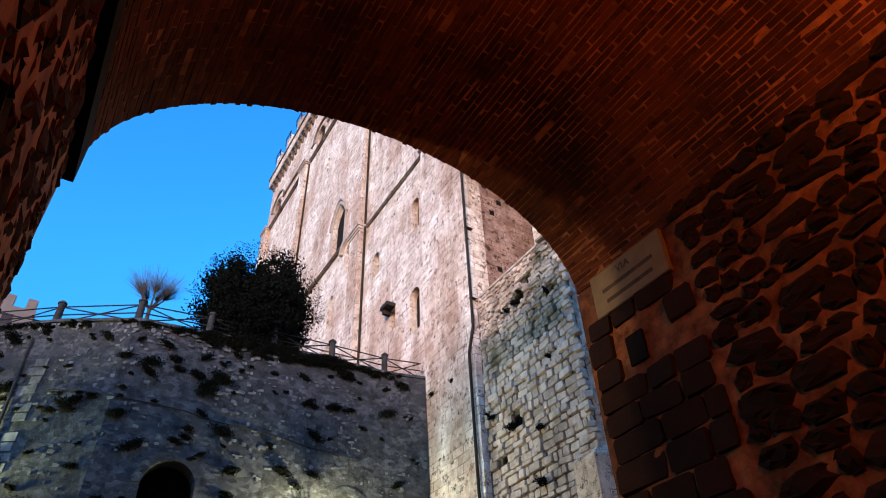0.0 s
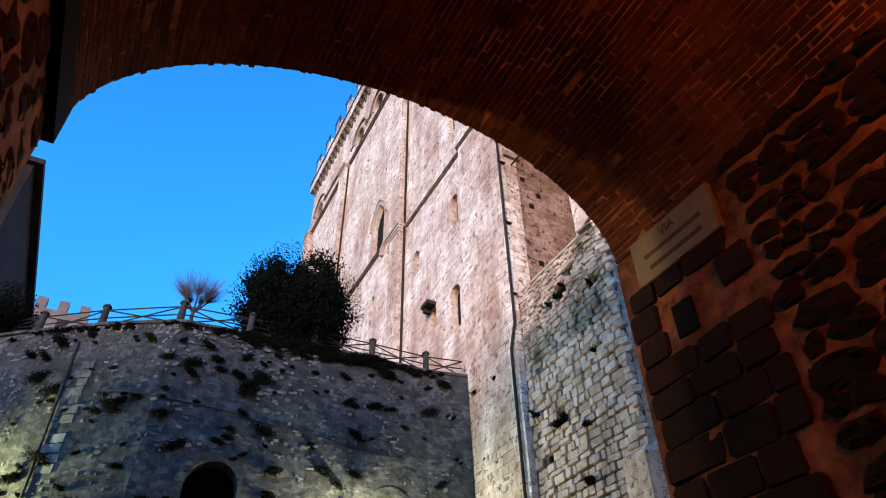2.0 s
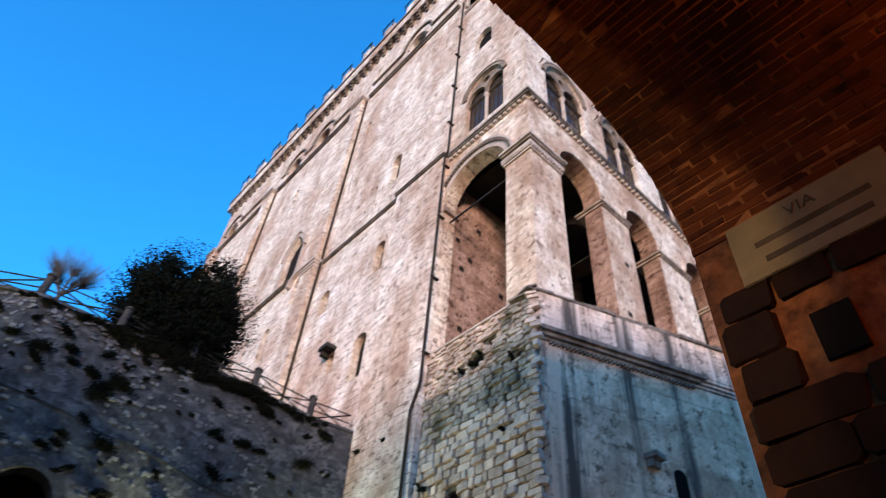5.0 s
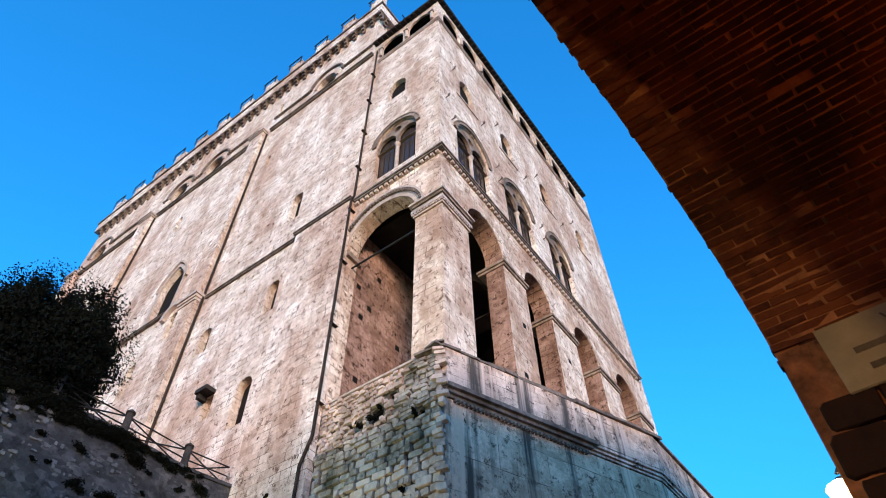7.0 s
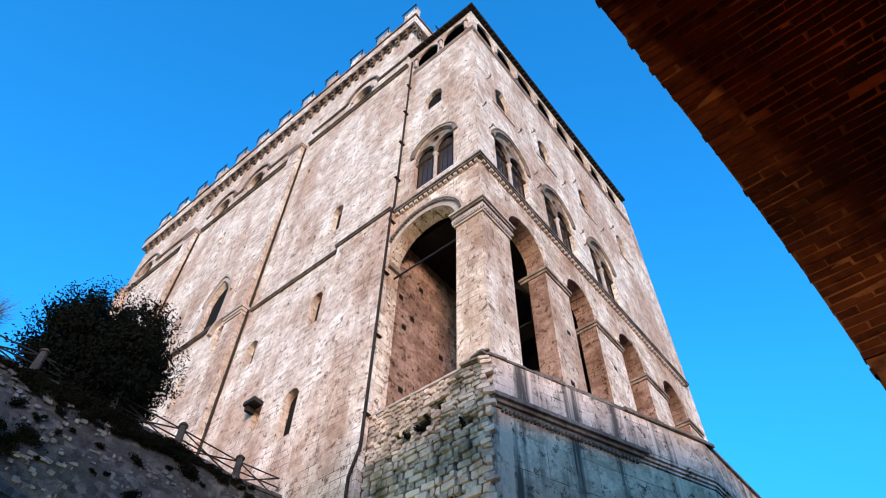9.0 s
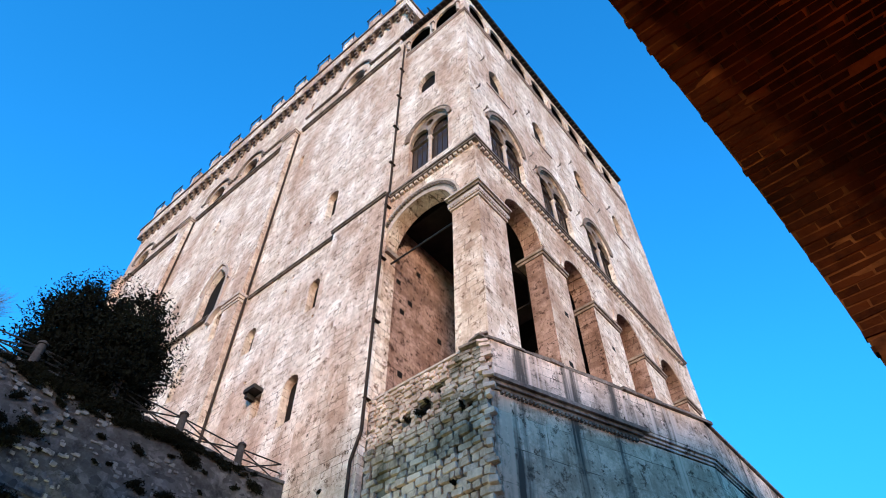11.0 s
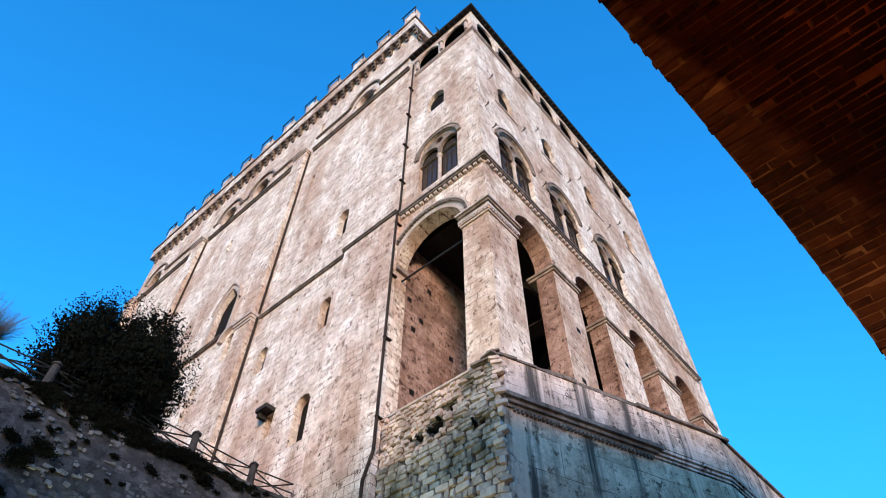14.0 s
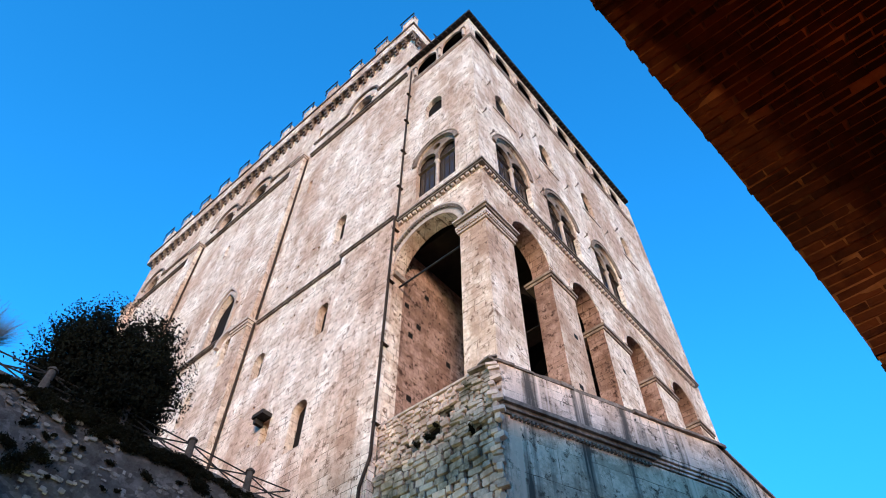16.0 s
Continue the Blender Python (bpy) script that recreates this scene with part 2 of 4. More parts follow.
M_GROUND = plain("street_paving", (0.07, 0.064, 0.06), (0.13, 0.12, 0.11), 2.0)
M_HOUSE = plain("brown_render", (0.022, 0.017, 0.015), (0.045, 0.034, 0.03), 1.2)
M_HOUSE_PALE = plain("pale_house_render", (0.20, 0.165, 0.155), (0.29, 0.24, 0.225), 1.0)


def glow(name, col, strength):
    m, n, l, b = material(name)
    b.inputs["Base Color"].default_value = (*col, 1)
    b.inputs["Emission Color"].default_value = (*col, 1)
    b.inputs["Emission Strength"].default_value = strength
    return m


M_BULB = glow("lit_lantern_glass", (1.0, 0.98, 0.72), 14)
M_BULB_WARM = glow("lit_corner_glass", (1.0, 0.90, 0.66), 16)
M_SODIUM = glow("sodium_glass", (1.0, 0.45, 0.1), 10)
gm, gn, gl, gb = material("window_glass", 0.12)
gb.inputs["Base Color"].default_value = (0.05, 0.04, 0.038, 1)
gb.inputs["Specular IOR Level"].default_value = 0.1
M_GLASS = gm


# ---- mesh helpers ----
def mesh_of(name, bm, mat):
    me = bpy.data.meshes.new(name)
    bmesh.ops.recalc_face_normals(bm, faces=bm.faces)
    bm.to_mesh(me)
    bm.free()
    me.materials.append(mat)
    return me


def part(name, bm, mat, parent=None, label=""):
    ob = new(name, mesh_of(name, bm, mat))
    ob.parent = parent
    return tagged(ob, label)


def thing(name, label, category, kind="", group="", at=(0, 0, 0)):
    ob = new(name)
    ob.location = at
    return tagged(ob, label, category, group, kind)


def add_box(bm, x0, x1, y0, y1, z0, z1, m=None):
    vs = [Vector((x, y, z)) for x in (x0, x1) for y in (y0, y1) for z in (z0, z1)]
    vs = [bm.verts.new(m @ v if m else v) for v in vs]
    for f in ((0, 1, 3, 2), (4, 6, 7, 5), (0, 4, 5, 1), (2, 3, 7, 6), (0, 2, 6, 4), (1, 5, 7, 3)):
        bm.faces.new([vs[i] for i in f])


def box_bm(*a):
    bm = bmesh.new()
    add_box(bm, *a)
    return bm


def add_tube(bm, p, q, r0, r1=None, n=8):
    p, q = Vector(p), Vector(q)
    r1 = r0 if r1 is None else r1
    w = (q - p).normalized()
    u = w.orthogonal().normalized()
    v = w.cross(u)
    rings = []
    for c, r in ((p, r0), (q, r1)):
        rings.append([bm.verts.new(c + r * (math.cos(2 * math.pi * k / n) * u + math.sin(2 * math.pi * k / n) * v)) for k in range(n)])
    for k in range(n):
        bm.faces.new((rings[0][k], rings[0][(k + 1) % n], rings[1][(k + 1) % n], rings[1][k]))
    bm.faces.new(rings[0])
    bm.faces.new(rings[1])


def arched(u0, u1, v0, spring, n=12, pointed=0.0):
    """Outline of an opening: jambs from v0 up to the spring, and a round or pointed head."""
    c, r = (u0 + u1) / 2, (u1 - u0) / 2
    pts = [(u0, v0), (u1, v0)]
    for k in range(n + 1):
        a = math.pi * k / n
        x = c + r * math.cos(a)
        y = spring + r * math.sin(a) * (1 + pointed * (1 - abs(math.cos(a))))
        pts.append((x, y))
    return pts


def slab(bm, outer, holes, place, d0, d1, reveal=0):
    """A flat wall with openings right through it; place(u, v, d) gives the point d deep, reveal the material slot of the jambs."""
    for d in (d0, d1):
        edges = []
        for loop in (outer, *holes):
            vs = [bm.verts.new(place(u, v, d)) for u, v in loop]
            edges += [bm.edges.new((vs[k], vs[(k + 1) % len(vs)])) for k in range(len(vs))]
        bmesh.ops.triangle_fill(bm, use_beauty=True, use_dissolve=False, edges=edges)
    for loop in (outer, *holes):
        for k in range(len(loop)):
            (a, b), (c, d) = loop[k], loop[(k + 1) % len(loop)]
            bm.faces.new([bm.verts.new(place(*p)) for p in ((a, b, d0), (c, d, d0), (c, d, d1), (a, b, d1))]).material_index = reveal if loop is not outer else 0
    bmesh.ops.remove_doubles(bm, verts=bm.verts, dist=0.0005)


def arch_band(bm, u0, u1, spring, width, place, d0, d1, n=14, pointed=0.0):
    """A raised moulding that follows the head of an opening."""
    c, r = (u0 + u1) / 2, (u1 - u0) / 2
    rows = []
    for k in range(n + 1):
        a = math.pi * k / n
        s = math.sin(a) * (1 + pointed * (1 - abs(math.cos(a))))
        i, o = (c + r * math.cos(a), spring + r * s), (c + (r + width) * math.cos(a), spring + (r + width) * s)
        rows.append([bm.verts.new(place(*i, d0)), bm.verts.new(place(*o, d0)), bm.verts.new(place(*o, d1)), bm.verts.new(place(*i, d1))])
    for a, b in zip(rows, rows[1:]):
        for k in range(4):
            bm.faces.new((a[k], a[(k + 1) % 4], b[(k + 1) % 4], b[k]))
    bm.faces.new(rows[0])
    bm.faces.new(rows[-1])


def left_face(u, v, d):      # the long front of the palace, d metres behind its plane
    return Vector((u, d, v))


def right_face(u, v, d):     # the loggia's valley side
    return Vector((-d, u, v))


def rect(u0, u1, v0, v1):
    return [(u0, v0), (u1, v0), (u1, v1), (u0, v1)]


# ---- ground ----
def ground_height(x, y):
    t = max(0.0, min(1.0, (14.5 - x) / 24))
    return -0.6 + 6.2 * t * t * (3 - 2 * t) + 0.03 * max(0.0, y)


bm = bmesh.new()
xs = [-900, -300, -120, -60, -40] + [-30 + 2.5 * k for k in range(24)] + [40, 70, 130, 300, 900]
ys = [-900, -300, -120, -60] + [-40 + 4 * k for k in range(20)] + [50, 80, 130, 300, 900]
grid = [[bm.verts.new((x, y, ground_height(x, y) - (0 if abs(x) < 60 else 3))) for y in ys] for x in xs]
for i in range(len(xs) - 1):
    for j in range(len(ys) - 1):
        bm.faces.new((grid[i][j], grid[i + 1][j], grid[i + 1][j + 1], grid[i][j + 1]))
tagged(part("ground", bm, M_GROUND), "sloping grey stone street paving in dusk shade", "ground", kind="structure")

# ---- palace, main block ----
palace = thing("palace", "tall pale pink limestone palace with battlements and corner loggia", "building")
XL, XR = -44.5, -5.95
WIN = [  # u0, u1, sill, spring, pointed
    (-11.15, -10.25, 32.7, 34.9, 0), (-11.1, -10.28, 25.1, 26.95, 0), (-11.4, -10.38, 18.5, 20.6, 0),
    (-16.1, -15.2, 25.0, 26.4, 0), (-23.3, -21.1, 31.6, 34.6, 0.55), (-20.5, -19.7, 28.6, 30.4, 0),
    (-23.0, -22.3, 25.3, 27.6, 0), (-23.0, -22.2, 21.6, 23.6, 0), (-16.0, -15.6, 43.2, 44.6, 0), (-26.4, -25.9, 43.6, 45.2, 0),
    (-12.1, -10.1, 49.9, 51.4, 0), (-25.5, -23.4, 50.0, 51.6, 0), (-30.2, -28.1, 50.0, 51.6, 0), (-42.2, -40.1, 50.0, 51.6, 0),
]
HOLES = [(-13.6, -13.0, 19.9, 21.2), (-13.0, -12.8, 29.0, 29.3), (-14.4, -14.2, 33.1, 33.4), (-12.6, -12.4, 33.5, 33.8), (-14.9, -14.7, 22.6, 22.8),
         (-16.8, -16.5, 52.4, 54.2)]
hole_rng = random.Random(21)
taken = [(a - 0.6, b + 0.6, s - 0.5, h + 3) for a, b, s, h, _ in WIN] + [(-19.2, -17.0, 0, 60), (-33.5, -31.2, 0, 60), (-43.2, -41, 0, 60), (-9.9, -5.9, 0, 31)]
while len(HOLES) < 62:                       # sockets left by the scaffold, roughly in rows
    u, v = hole_rng.uniform(-31, -6.4), 16.6 + 1.9 * hole_rng.randrange(18) + hole_rng.uniform(-0.25, 0.25)
    w = hole_rng.uniform(0.1, 0.2)
    if all(not (a < u < b and c < v < d) for a, b, c, d in taken):
        HOLES.append((u, u + w, v, v + w * 1.1))
        taken.append((u - 0.5, u + 0.7, v - 0.5, v + 0.7))
bm = bmesh.new()
slab(bm, rect(XL, XR, 2.0, 57.9), [arched(a, b, s, h, 10, p) for a, b, s, h, p in WIN] + [rect(*h) for h in HOLES], left_face, 0.0, 0.9)
part("wall", bm, M_PALACE, palace)
part("wall", box_bm(XR - 0.9, XR, 0.91, 30, 2, 57.5), M_INNER, palace, "pink inner flank wall of the loggia, darkened for shade")
part("wall", box_bm(XL, XL + 0.9, 0.91, 30, 2, 57.5), M_PALACE, palace)
part("wall", box_bm(XL, XR, 30.01, 30.9, 2, 57.5), M_PALACE, palace)
part("roof", box_bm(XL + 0.95, XR - 0.95, 0.95, 29.9, 55.6, 56.0), M_TILE, palace)
part("flank_lining", box_bm(XR + 0.004, -5.625, 0.803, 21.6, 17.0, 28.45), M_INNER, palace, "brown plaster on the flank wall, darkened for shade")
part("window_backing", box_bm(XL + 1.0, XR - 1.0, 0.93, 1.0, 15.5, 55.5), M_DARK, palace, "near-black sheet for room shade behind the windows")
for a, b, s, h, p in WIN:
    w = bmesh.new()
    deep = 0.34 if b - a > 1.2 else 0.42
    # near-black sheet fills the recess in place of shade
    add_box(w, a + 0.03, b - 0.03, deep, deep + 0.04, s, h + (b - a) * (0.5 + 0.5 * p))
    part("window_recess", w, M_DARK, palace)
    if b - a > 1.2:
        w = bmesh.new()
        arch_band(w, a - 0.05, b + 0.05, h, 0.22, left_face, -0.12, 0.05, 14, p)
        if p:
            arch_band(w, a - 0.35, b + 0.35, h, 0.12, left_face, -0.2, 0.02, 14, p)
            for e in (a - 0.28, b + 0.04):
                add_box(w, e, e + 0.24, -0.1, 0.02, s, h)
        part("window_surround", w, M_TRIM, palace)
# pilasters with pipes in their angle, and the near shallow buttress
for x1, w, top in ((-17.4, 1.5, 49.6), (-31.6, 1.6, 49.6), (-43.0, 1.5, 49.6)):
    bm = bmesh.new()
    add_box(bm, x1 - w, x1, -0.45, -0.003, 2, top)
    part("pilaster", bm, M_PALACE, palace)
    bm = bmesh.new()
    add_box(bm, x1 - w - 0.1, x1 + 0.1, -0.54, -0.004, top + 0.003, top + 0.18)
    add_box(bm, x1 - w - 0.18, x1 + 0.18, -0.62, -0.006, top + 0.183, top + 0.36)
    part("capital", bm, M_TRIM, palace)
for x1 in (-17.28, -31.48):
    bm = bmesh.new()
    add_tube(bm, (x1, -0.10, 8), (x1, -0.10, 49.5), 0.075)
    part("downpipe", bm, M_PIPE, palace)
part("buttress", box_bm(-9.5, -5.56, -0.30, -0.003, 2, 29.95), M_PALACE, palace)
# capital of the middle pilaster and its little arch
bm = bmesh.new()
for k, (o, z) in enumerate(((0.05, 29.85), (0.12, 30.05), (0.2, 30.25))):
    add_box(bm, -18.9 - o, -17.4 + o, -0.47 - o, -0.005 - 0.002 * k, z, z + 0.197)
part("capital", bm, M_TRIM, palace)
bm = bmesh.new()
arch_band(bm, -20.9, -19.2, 30.4, 0.3, left_face, -0.28, -0.002)
part("arch_moulding", bm, M_TRIM, palace)
# string courses
for a, b, z, out in ((-17.05, -9.55, 30.0, 0.12), (-9.62, -5.5, 30.0, 0.38), (-31.2, -21.2, 31.1, 0.2), (-43.0, -33.4, 31.1, 0.2)):
    bm = bmesh.new()
    add_box(bm, a, b, -out, -0.004, z, z + 0.10)
    add_box(bm, a, b, -out - 0.06, -0.006, z + 0.103, z + 0.17)
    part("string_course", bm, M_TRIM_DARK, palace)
for a, b in ((-16.9, -6.0), (-31.2, -19.2), (-42.8, -33.6)):
    bm = bmesh.new()
    add_box(bm, a, b, -0.16, -0.004, 49.55, 49.72)
    add_box(bm, a, b, -0.26, -0.006, 49.723, 49.88)
    part("string_course", bm, M_TRIM_DARK, palace)
# dentil string that lifts over the top windows
for a, b in ((-17.0, -12.76), (-9.44, -5.9), (-22.74, -19.0), (-27.42, -26.18), (-31.4, -30.88), (-39.42, -33.3)):
    bm = bmesh.new()
    add_box(bm, a, b, -0.14, -0.004, 51.9, 52.1)
    for k in range(int((b - a) / 0.3)):
        add_box(bm, a + 0.3 * k, a + 0.3 * k + 0.15, -0.2, -0.006, 51.72, 51.897)
    part("string_course", bm, M_TRIM_DARK, palace)
for a, b, s, h, p in WIN[10:]:
    bm = bmesh.new()
    arch_band(bm, a - 0.65, b + 0.65, 51.92, 0.18, left_face, -0.18, -0.003)
    part("arch_moulding", bm, M_TRIM_DARK, palace)
# crown: corbels, parapet and merlons, on the front and on the flank above the loggia roof
bm = bmesh.new()
add_box(bm, XL - 0.5, XR + 0.5, -0.52, -0.003, 57.5, 59.1)
add_box(bm, XR + 0.003, XR + 0.5, 0.0, 30.0, 57.5, 59.1)
part("crown_parapet", bm, M_PALACE, palace)
bm = bmesh.new()
add_box(bm, XL - 0.6, XR + 0.63, -0.64, -0.523, 58.85, 59.1)
add_box(bm, XR + 0.503, XR + 0.63, -0.52, 30.0, 58.85, 59.1)
part("coping", bm, M_TRIM_DARK, palace)
corbel = bmesh.new()
add_box(corbel, -0.14, 0.14, -0.18, 0, -0.35, 0.75)
add_box(corbel, -0.135, 0.135, -0.34, -0.182, 0.0, 0.75)
add_box(corbel, -0.13, 0.13, -0.49, -0.342, 0.38, 0.75)
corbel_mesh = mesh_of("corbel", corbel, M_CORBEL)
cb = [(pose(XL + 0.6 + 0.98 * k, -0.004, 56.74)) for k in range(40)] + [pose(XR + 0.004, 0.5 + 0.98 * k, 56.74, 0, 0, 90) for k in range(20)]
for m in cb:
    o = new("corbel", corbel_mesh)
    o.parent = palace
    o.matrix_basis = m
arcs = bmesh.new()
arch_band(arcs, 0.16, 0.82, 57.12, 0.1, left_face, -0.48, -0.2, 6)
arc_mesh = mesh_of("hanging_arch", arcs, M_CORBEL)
for k in range(39):
    o = new("hanging_arch", arc_mesh)
    o.parent, o.location = palace, (XL + 0.6 + 0.98 * k, 0, 0)
mer = bmesh.new()
add_box(mer, -0.68, 0.68, 0.0, 0.5, 0, 1.75)
add_box(mer, -0.72, 0.72, -0.04, 0.54, 1.753, 1.85)
mer_mesh = mesh_of("merlon", mer, M_PALACE)
irn = bmesh.new()
for s in (-0.72, 0.72):
    add_tube(irn, (s, -0.12, 1.1), (s, -0.12, 2.35), 0.05, n=5)
add_tube(irn, (-0.98, -0.12, 2.3), (0.74, -0.12, 2.3), 0.055, n=5)
irn_mesh = mesh_of("iron_brace", irn, M_IRON)
for m in [pose(XR - 0.18 - 3.3 * k, -0.52, 59.1) for k in range(12)] + [pose(XR + 0.5, 2.9 + 3.3 * k, 59.1, 0, 0, 90) for k in range(8)]:
    for name, me in (("merlon", mer_mesh), ("iron_brace", irn_mesh)):
        o = new(name, me)
        o.parent = palace
        o.matrix_basis = m
# stone spout on the front
bm = bmesh.new()
add_box(bm, -13.75, -12.95, -0.55, -0.004, 21.2, 21.42)
add_box(bm, -13.7, -13.5, -0.45, -0.006, 20.95, 21.197)
part("stone_spout", bm, M_ROOF, palace)

# ---- palace, loggia wing ----
loggia = thing("loggia_wing", "open arcaded loggia wing of pinkish limestone with dark eaves", "building")
YB = 21.7
AL = arched(-5.62, -1.45, 17.05, 26.1, 18)
BL = arched(-4.42, -1.62, 30.9, 34.4, 14)
holes = [BL, arched(-3.95, -2.6, 39.5, 41.0, 8, 0.1), arched(-5.1, -3.15, 47.65, 49.35, 8), arched(-2.65, -0.65, 47.65, 49.35, 8)]
bm = bmesh.new()
slab(bm, rect(XR + 0.02, 0.0, 29.8, 47.3), holes[:2], left_face, 0.0, 0.3)
part("wall", bm, M_PALACE, loggia)
bm = bmesh.new()
slab(bm, rect(XR + 0.02, 0.0, 47.302, 51.0), holes[2:], left_face, 0.0, 0.14)
part("gallery_wall", bm, M_PALACE, loggia)
bm = bmesh.new()
slab(bm, rect(XR + 0.02, 0.0, 17.0, 29.798), [AL], left_face, 0.0, 0.8)
part("wall", bm, M_PINK, loggia)
AR = [(2.0, 4.95), (7.0, 9.55), (12.15, 14.8), (17.2, 19.9)]
BR = [(1.55, 4.62), (6.35, 9.37), (11.4, 14.22)]
W3 = [(2.2, 3.6), (6.95, 8.3), (12.05, 13.35), (17.3, 18.5)]
TR = [1.6, 4.0, 6.7, 9.3, 11.9, 14.4, 17.0, 19.7]
low = [arched(a, b, 17.05, 26.5, 14) for a, b in AR]
holes = [arched(a, b, 30.5, 33.95, 12, 0.12) for a, b in BR]
holes += [arched(a, b, 39.0, 41.0, 8, 0.3) for a, b in W3]
taken = [(a - 0.7, b + 0.7, 30, 37) for a, b in BR] + [(a - 0.6, b + 0.6, 38.8, 42.3) for a, b in W3] + [(-1, 30, 47, 52)]
for k in range(400):
    u, v, w = hole_rng.uniform(0.8, 21), hole_rng.uniform(30.6, 46.8), hole_rng.uniform(0.1, 0.17)
    if len(taken) < 34 and all(not (a < u < b and c < v < d) for a, b, c, d in taken):
        holes.append(rect(u, u + w, v, v + w * 1.1))
        taken.append((u - 0.7, u + 0.9, v - 0.7, v + 0.9))
bm = bmesh.new()
slab(bm, rect(0.302, YB, 29.8, 47.3), holes, right_face, 0.0, 0.3)
part("wall", bm, M_PALACE, loggia)
bm = bmesh.new()
slab(bm, rect(0.142, YB, 47.302, 51.0), [arched(c - 0.95, c + 0.95, 47.65, 49.5, 8) for c in TR], right_face, 0.0, 0.14)
part("gallery_wall", bm, M_PALACE, loggia)
bm = bmesh.new()
# jambs get the darker inner tone in place of shade
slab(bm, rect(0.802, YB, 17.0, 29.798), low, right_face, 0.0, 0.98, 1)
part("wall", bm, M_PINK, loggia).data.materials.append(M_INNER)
part("wall", box_bm(XR + 0.02, 0, YB + 0.003, YB + 0.9, 4, 51), M_PINK, loggia)
part("floor", box_bm(XR + 0.02, -0.02, 0.02, YB, 16.5, 16.98), M_TRIM, loggia)
part("vault_ceiling", box_bm(XR + 0.02, -1.27, 1.27, YB, 28.5, 29.0), M_VAULT_SHADE, loggia, "dark loggia vault, its shade put into the colour")
# near-black sheets and floor stand for shade in the upper rooms
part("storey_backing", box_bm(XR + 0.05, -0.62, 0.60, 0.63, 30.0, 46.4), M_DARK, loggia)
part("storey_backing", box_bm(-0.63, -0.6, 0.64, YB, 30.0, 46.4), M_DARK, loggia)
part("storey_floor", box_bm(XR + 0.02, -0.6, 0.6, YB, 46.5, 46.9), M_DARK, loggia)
# transverse arches inside the arcade, painted near-black for shade
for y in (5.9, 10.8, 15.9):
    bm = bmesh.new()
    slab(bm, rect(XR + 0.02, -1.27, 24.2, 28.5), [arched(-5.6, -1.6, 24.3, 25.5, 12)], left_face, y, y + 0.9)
    part("inner_arch", bm, M_VAULT_SHADE, loggia)
# impost mouldings of the piers
imp = [(-1.5, 0.14, -0.14, 2.08, 25.75), (-1.4, 0.12, 4.86, 7.1, 25.75), (-1.4, 0.12, 9.46, 12.24, 25.75), (-1.4, 0.12, 14.7, 17.3, 25.75), (-1.4, 0.12, 19.8, 21.7, 25.75)]
for x0, x1, y0, y1, z in imp:
    bm = bmesh.new()
    add_box(bm, x0, x1 - 0.04, y0 + 0.04, y1 - 0.04, z, z + 0.16)
    add_box(bm, x0 - 0.05, x1 + 0.03, y0 - 0.03, y1 + 0.03, z + 0.163, z + 0.32)
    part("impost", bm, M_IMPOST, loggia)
part("impost", box_bm(-5.66, -5.45, 0.02, 0.9, 25.75, 26.05), M_IMPOST, loggia)
bm = bmesh.new()
add_box(bm, -1.53, 0.08, -0.08, 2.07, 25.30, 25.42)
add_box(bm, -1.60, 0.15, -0.15, 2.14, 25.553, 25.747)
add_box(bm, -1.70, 0.25, -0.25, 2.24, 26.08, 26.20)
for k in range(11):                          # leaf-like lumps under the slab
    add_box(bm, -1.58 + 0.16 * k, -1.48 + 0.16 * k, -0.14, -0.082, 25.423, 25.55)
    add_box(bm, 0.082, 0.14, -0.02 + 0.19 * k, 0.08 + 0.19 * k, 25.423, 25.55)
part("corner_capital", bm, M_TRIM, loggia, "carved projecting corner capital")
# arch mouldings with dentils
bm = bmesh.new()
arch_band(bm, -5.62, -1.45, 26.1, 0.36, left_face, -0.03, -0.002, 20)
arch_band(bm, -6.08, -0.99, 26.1, 0.11, left_face, -0.16, -0.003, 20)
part("arch_moulding", bm, M_TRIM, loggia)
dent = mesh_of("dentil", box_bm(-0.08, 0.08, -0.08, 0.08, -0.06, 0.06), M_TRIM_DARK)


def set_pieces(name, me, host, mats):
    for m in mats:
        o = new(name, me)
        o.parent, o.matrix_basis = host, m


set_pieces("dentil", dent, loggia, [Matrix.Translation((-3.535 + 2.46 * math.cos(a), -0.07, 26.1 + 2.46 * math.sin(a))) @ Matrix.Rotation(-a, 4, "Y")
                                    for a in (math.pi * (k + 0.5) / 38 for k in range(31))])
for k, (a, b) in enumerate(AR):
    bm = bmesh.new()
    arch_band(bm, a, b, 26.5, 0.3, right_face, -0.05, -0.002, 14)
    part("arch_moulding", bm, M_PINK, loggia)
# string courses with dentils on both sides
for z, out in ((29.7, 0.22), (47.25, 0.09)):
    bm = bmesh.new()
    add_box(bm, -5.35, out, -out, -0.004, z, z + 0.12)
    add_box(bm, -5.35, out + 0.06, -out - 0.06, -0.006, z + 0.123, z + 0.24)
    part("string_course", bm, M_TRIM_DARK if z < 40 else M_TRIM, loggia)
    bm = bmesh.new()
    add_box(bm, 0.004, out, 0.0, YB + 0.1, z, z + 0.12)
    add_box(bm, 0.006, out + 0.06, 0.0, YB + 0.2, z + 0.123, z + 0.24)
    part("string_course", bm, M_TRIM_DARK if z < 40 else M_TRIM, loggia)
dent2 = mesh_of("dentil", box_bm(-0.085, 0.085, -0.16, 0, 0, 0.197), M_TRIM)
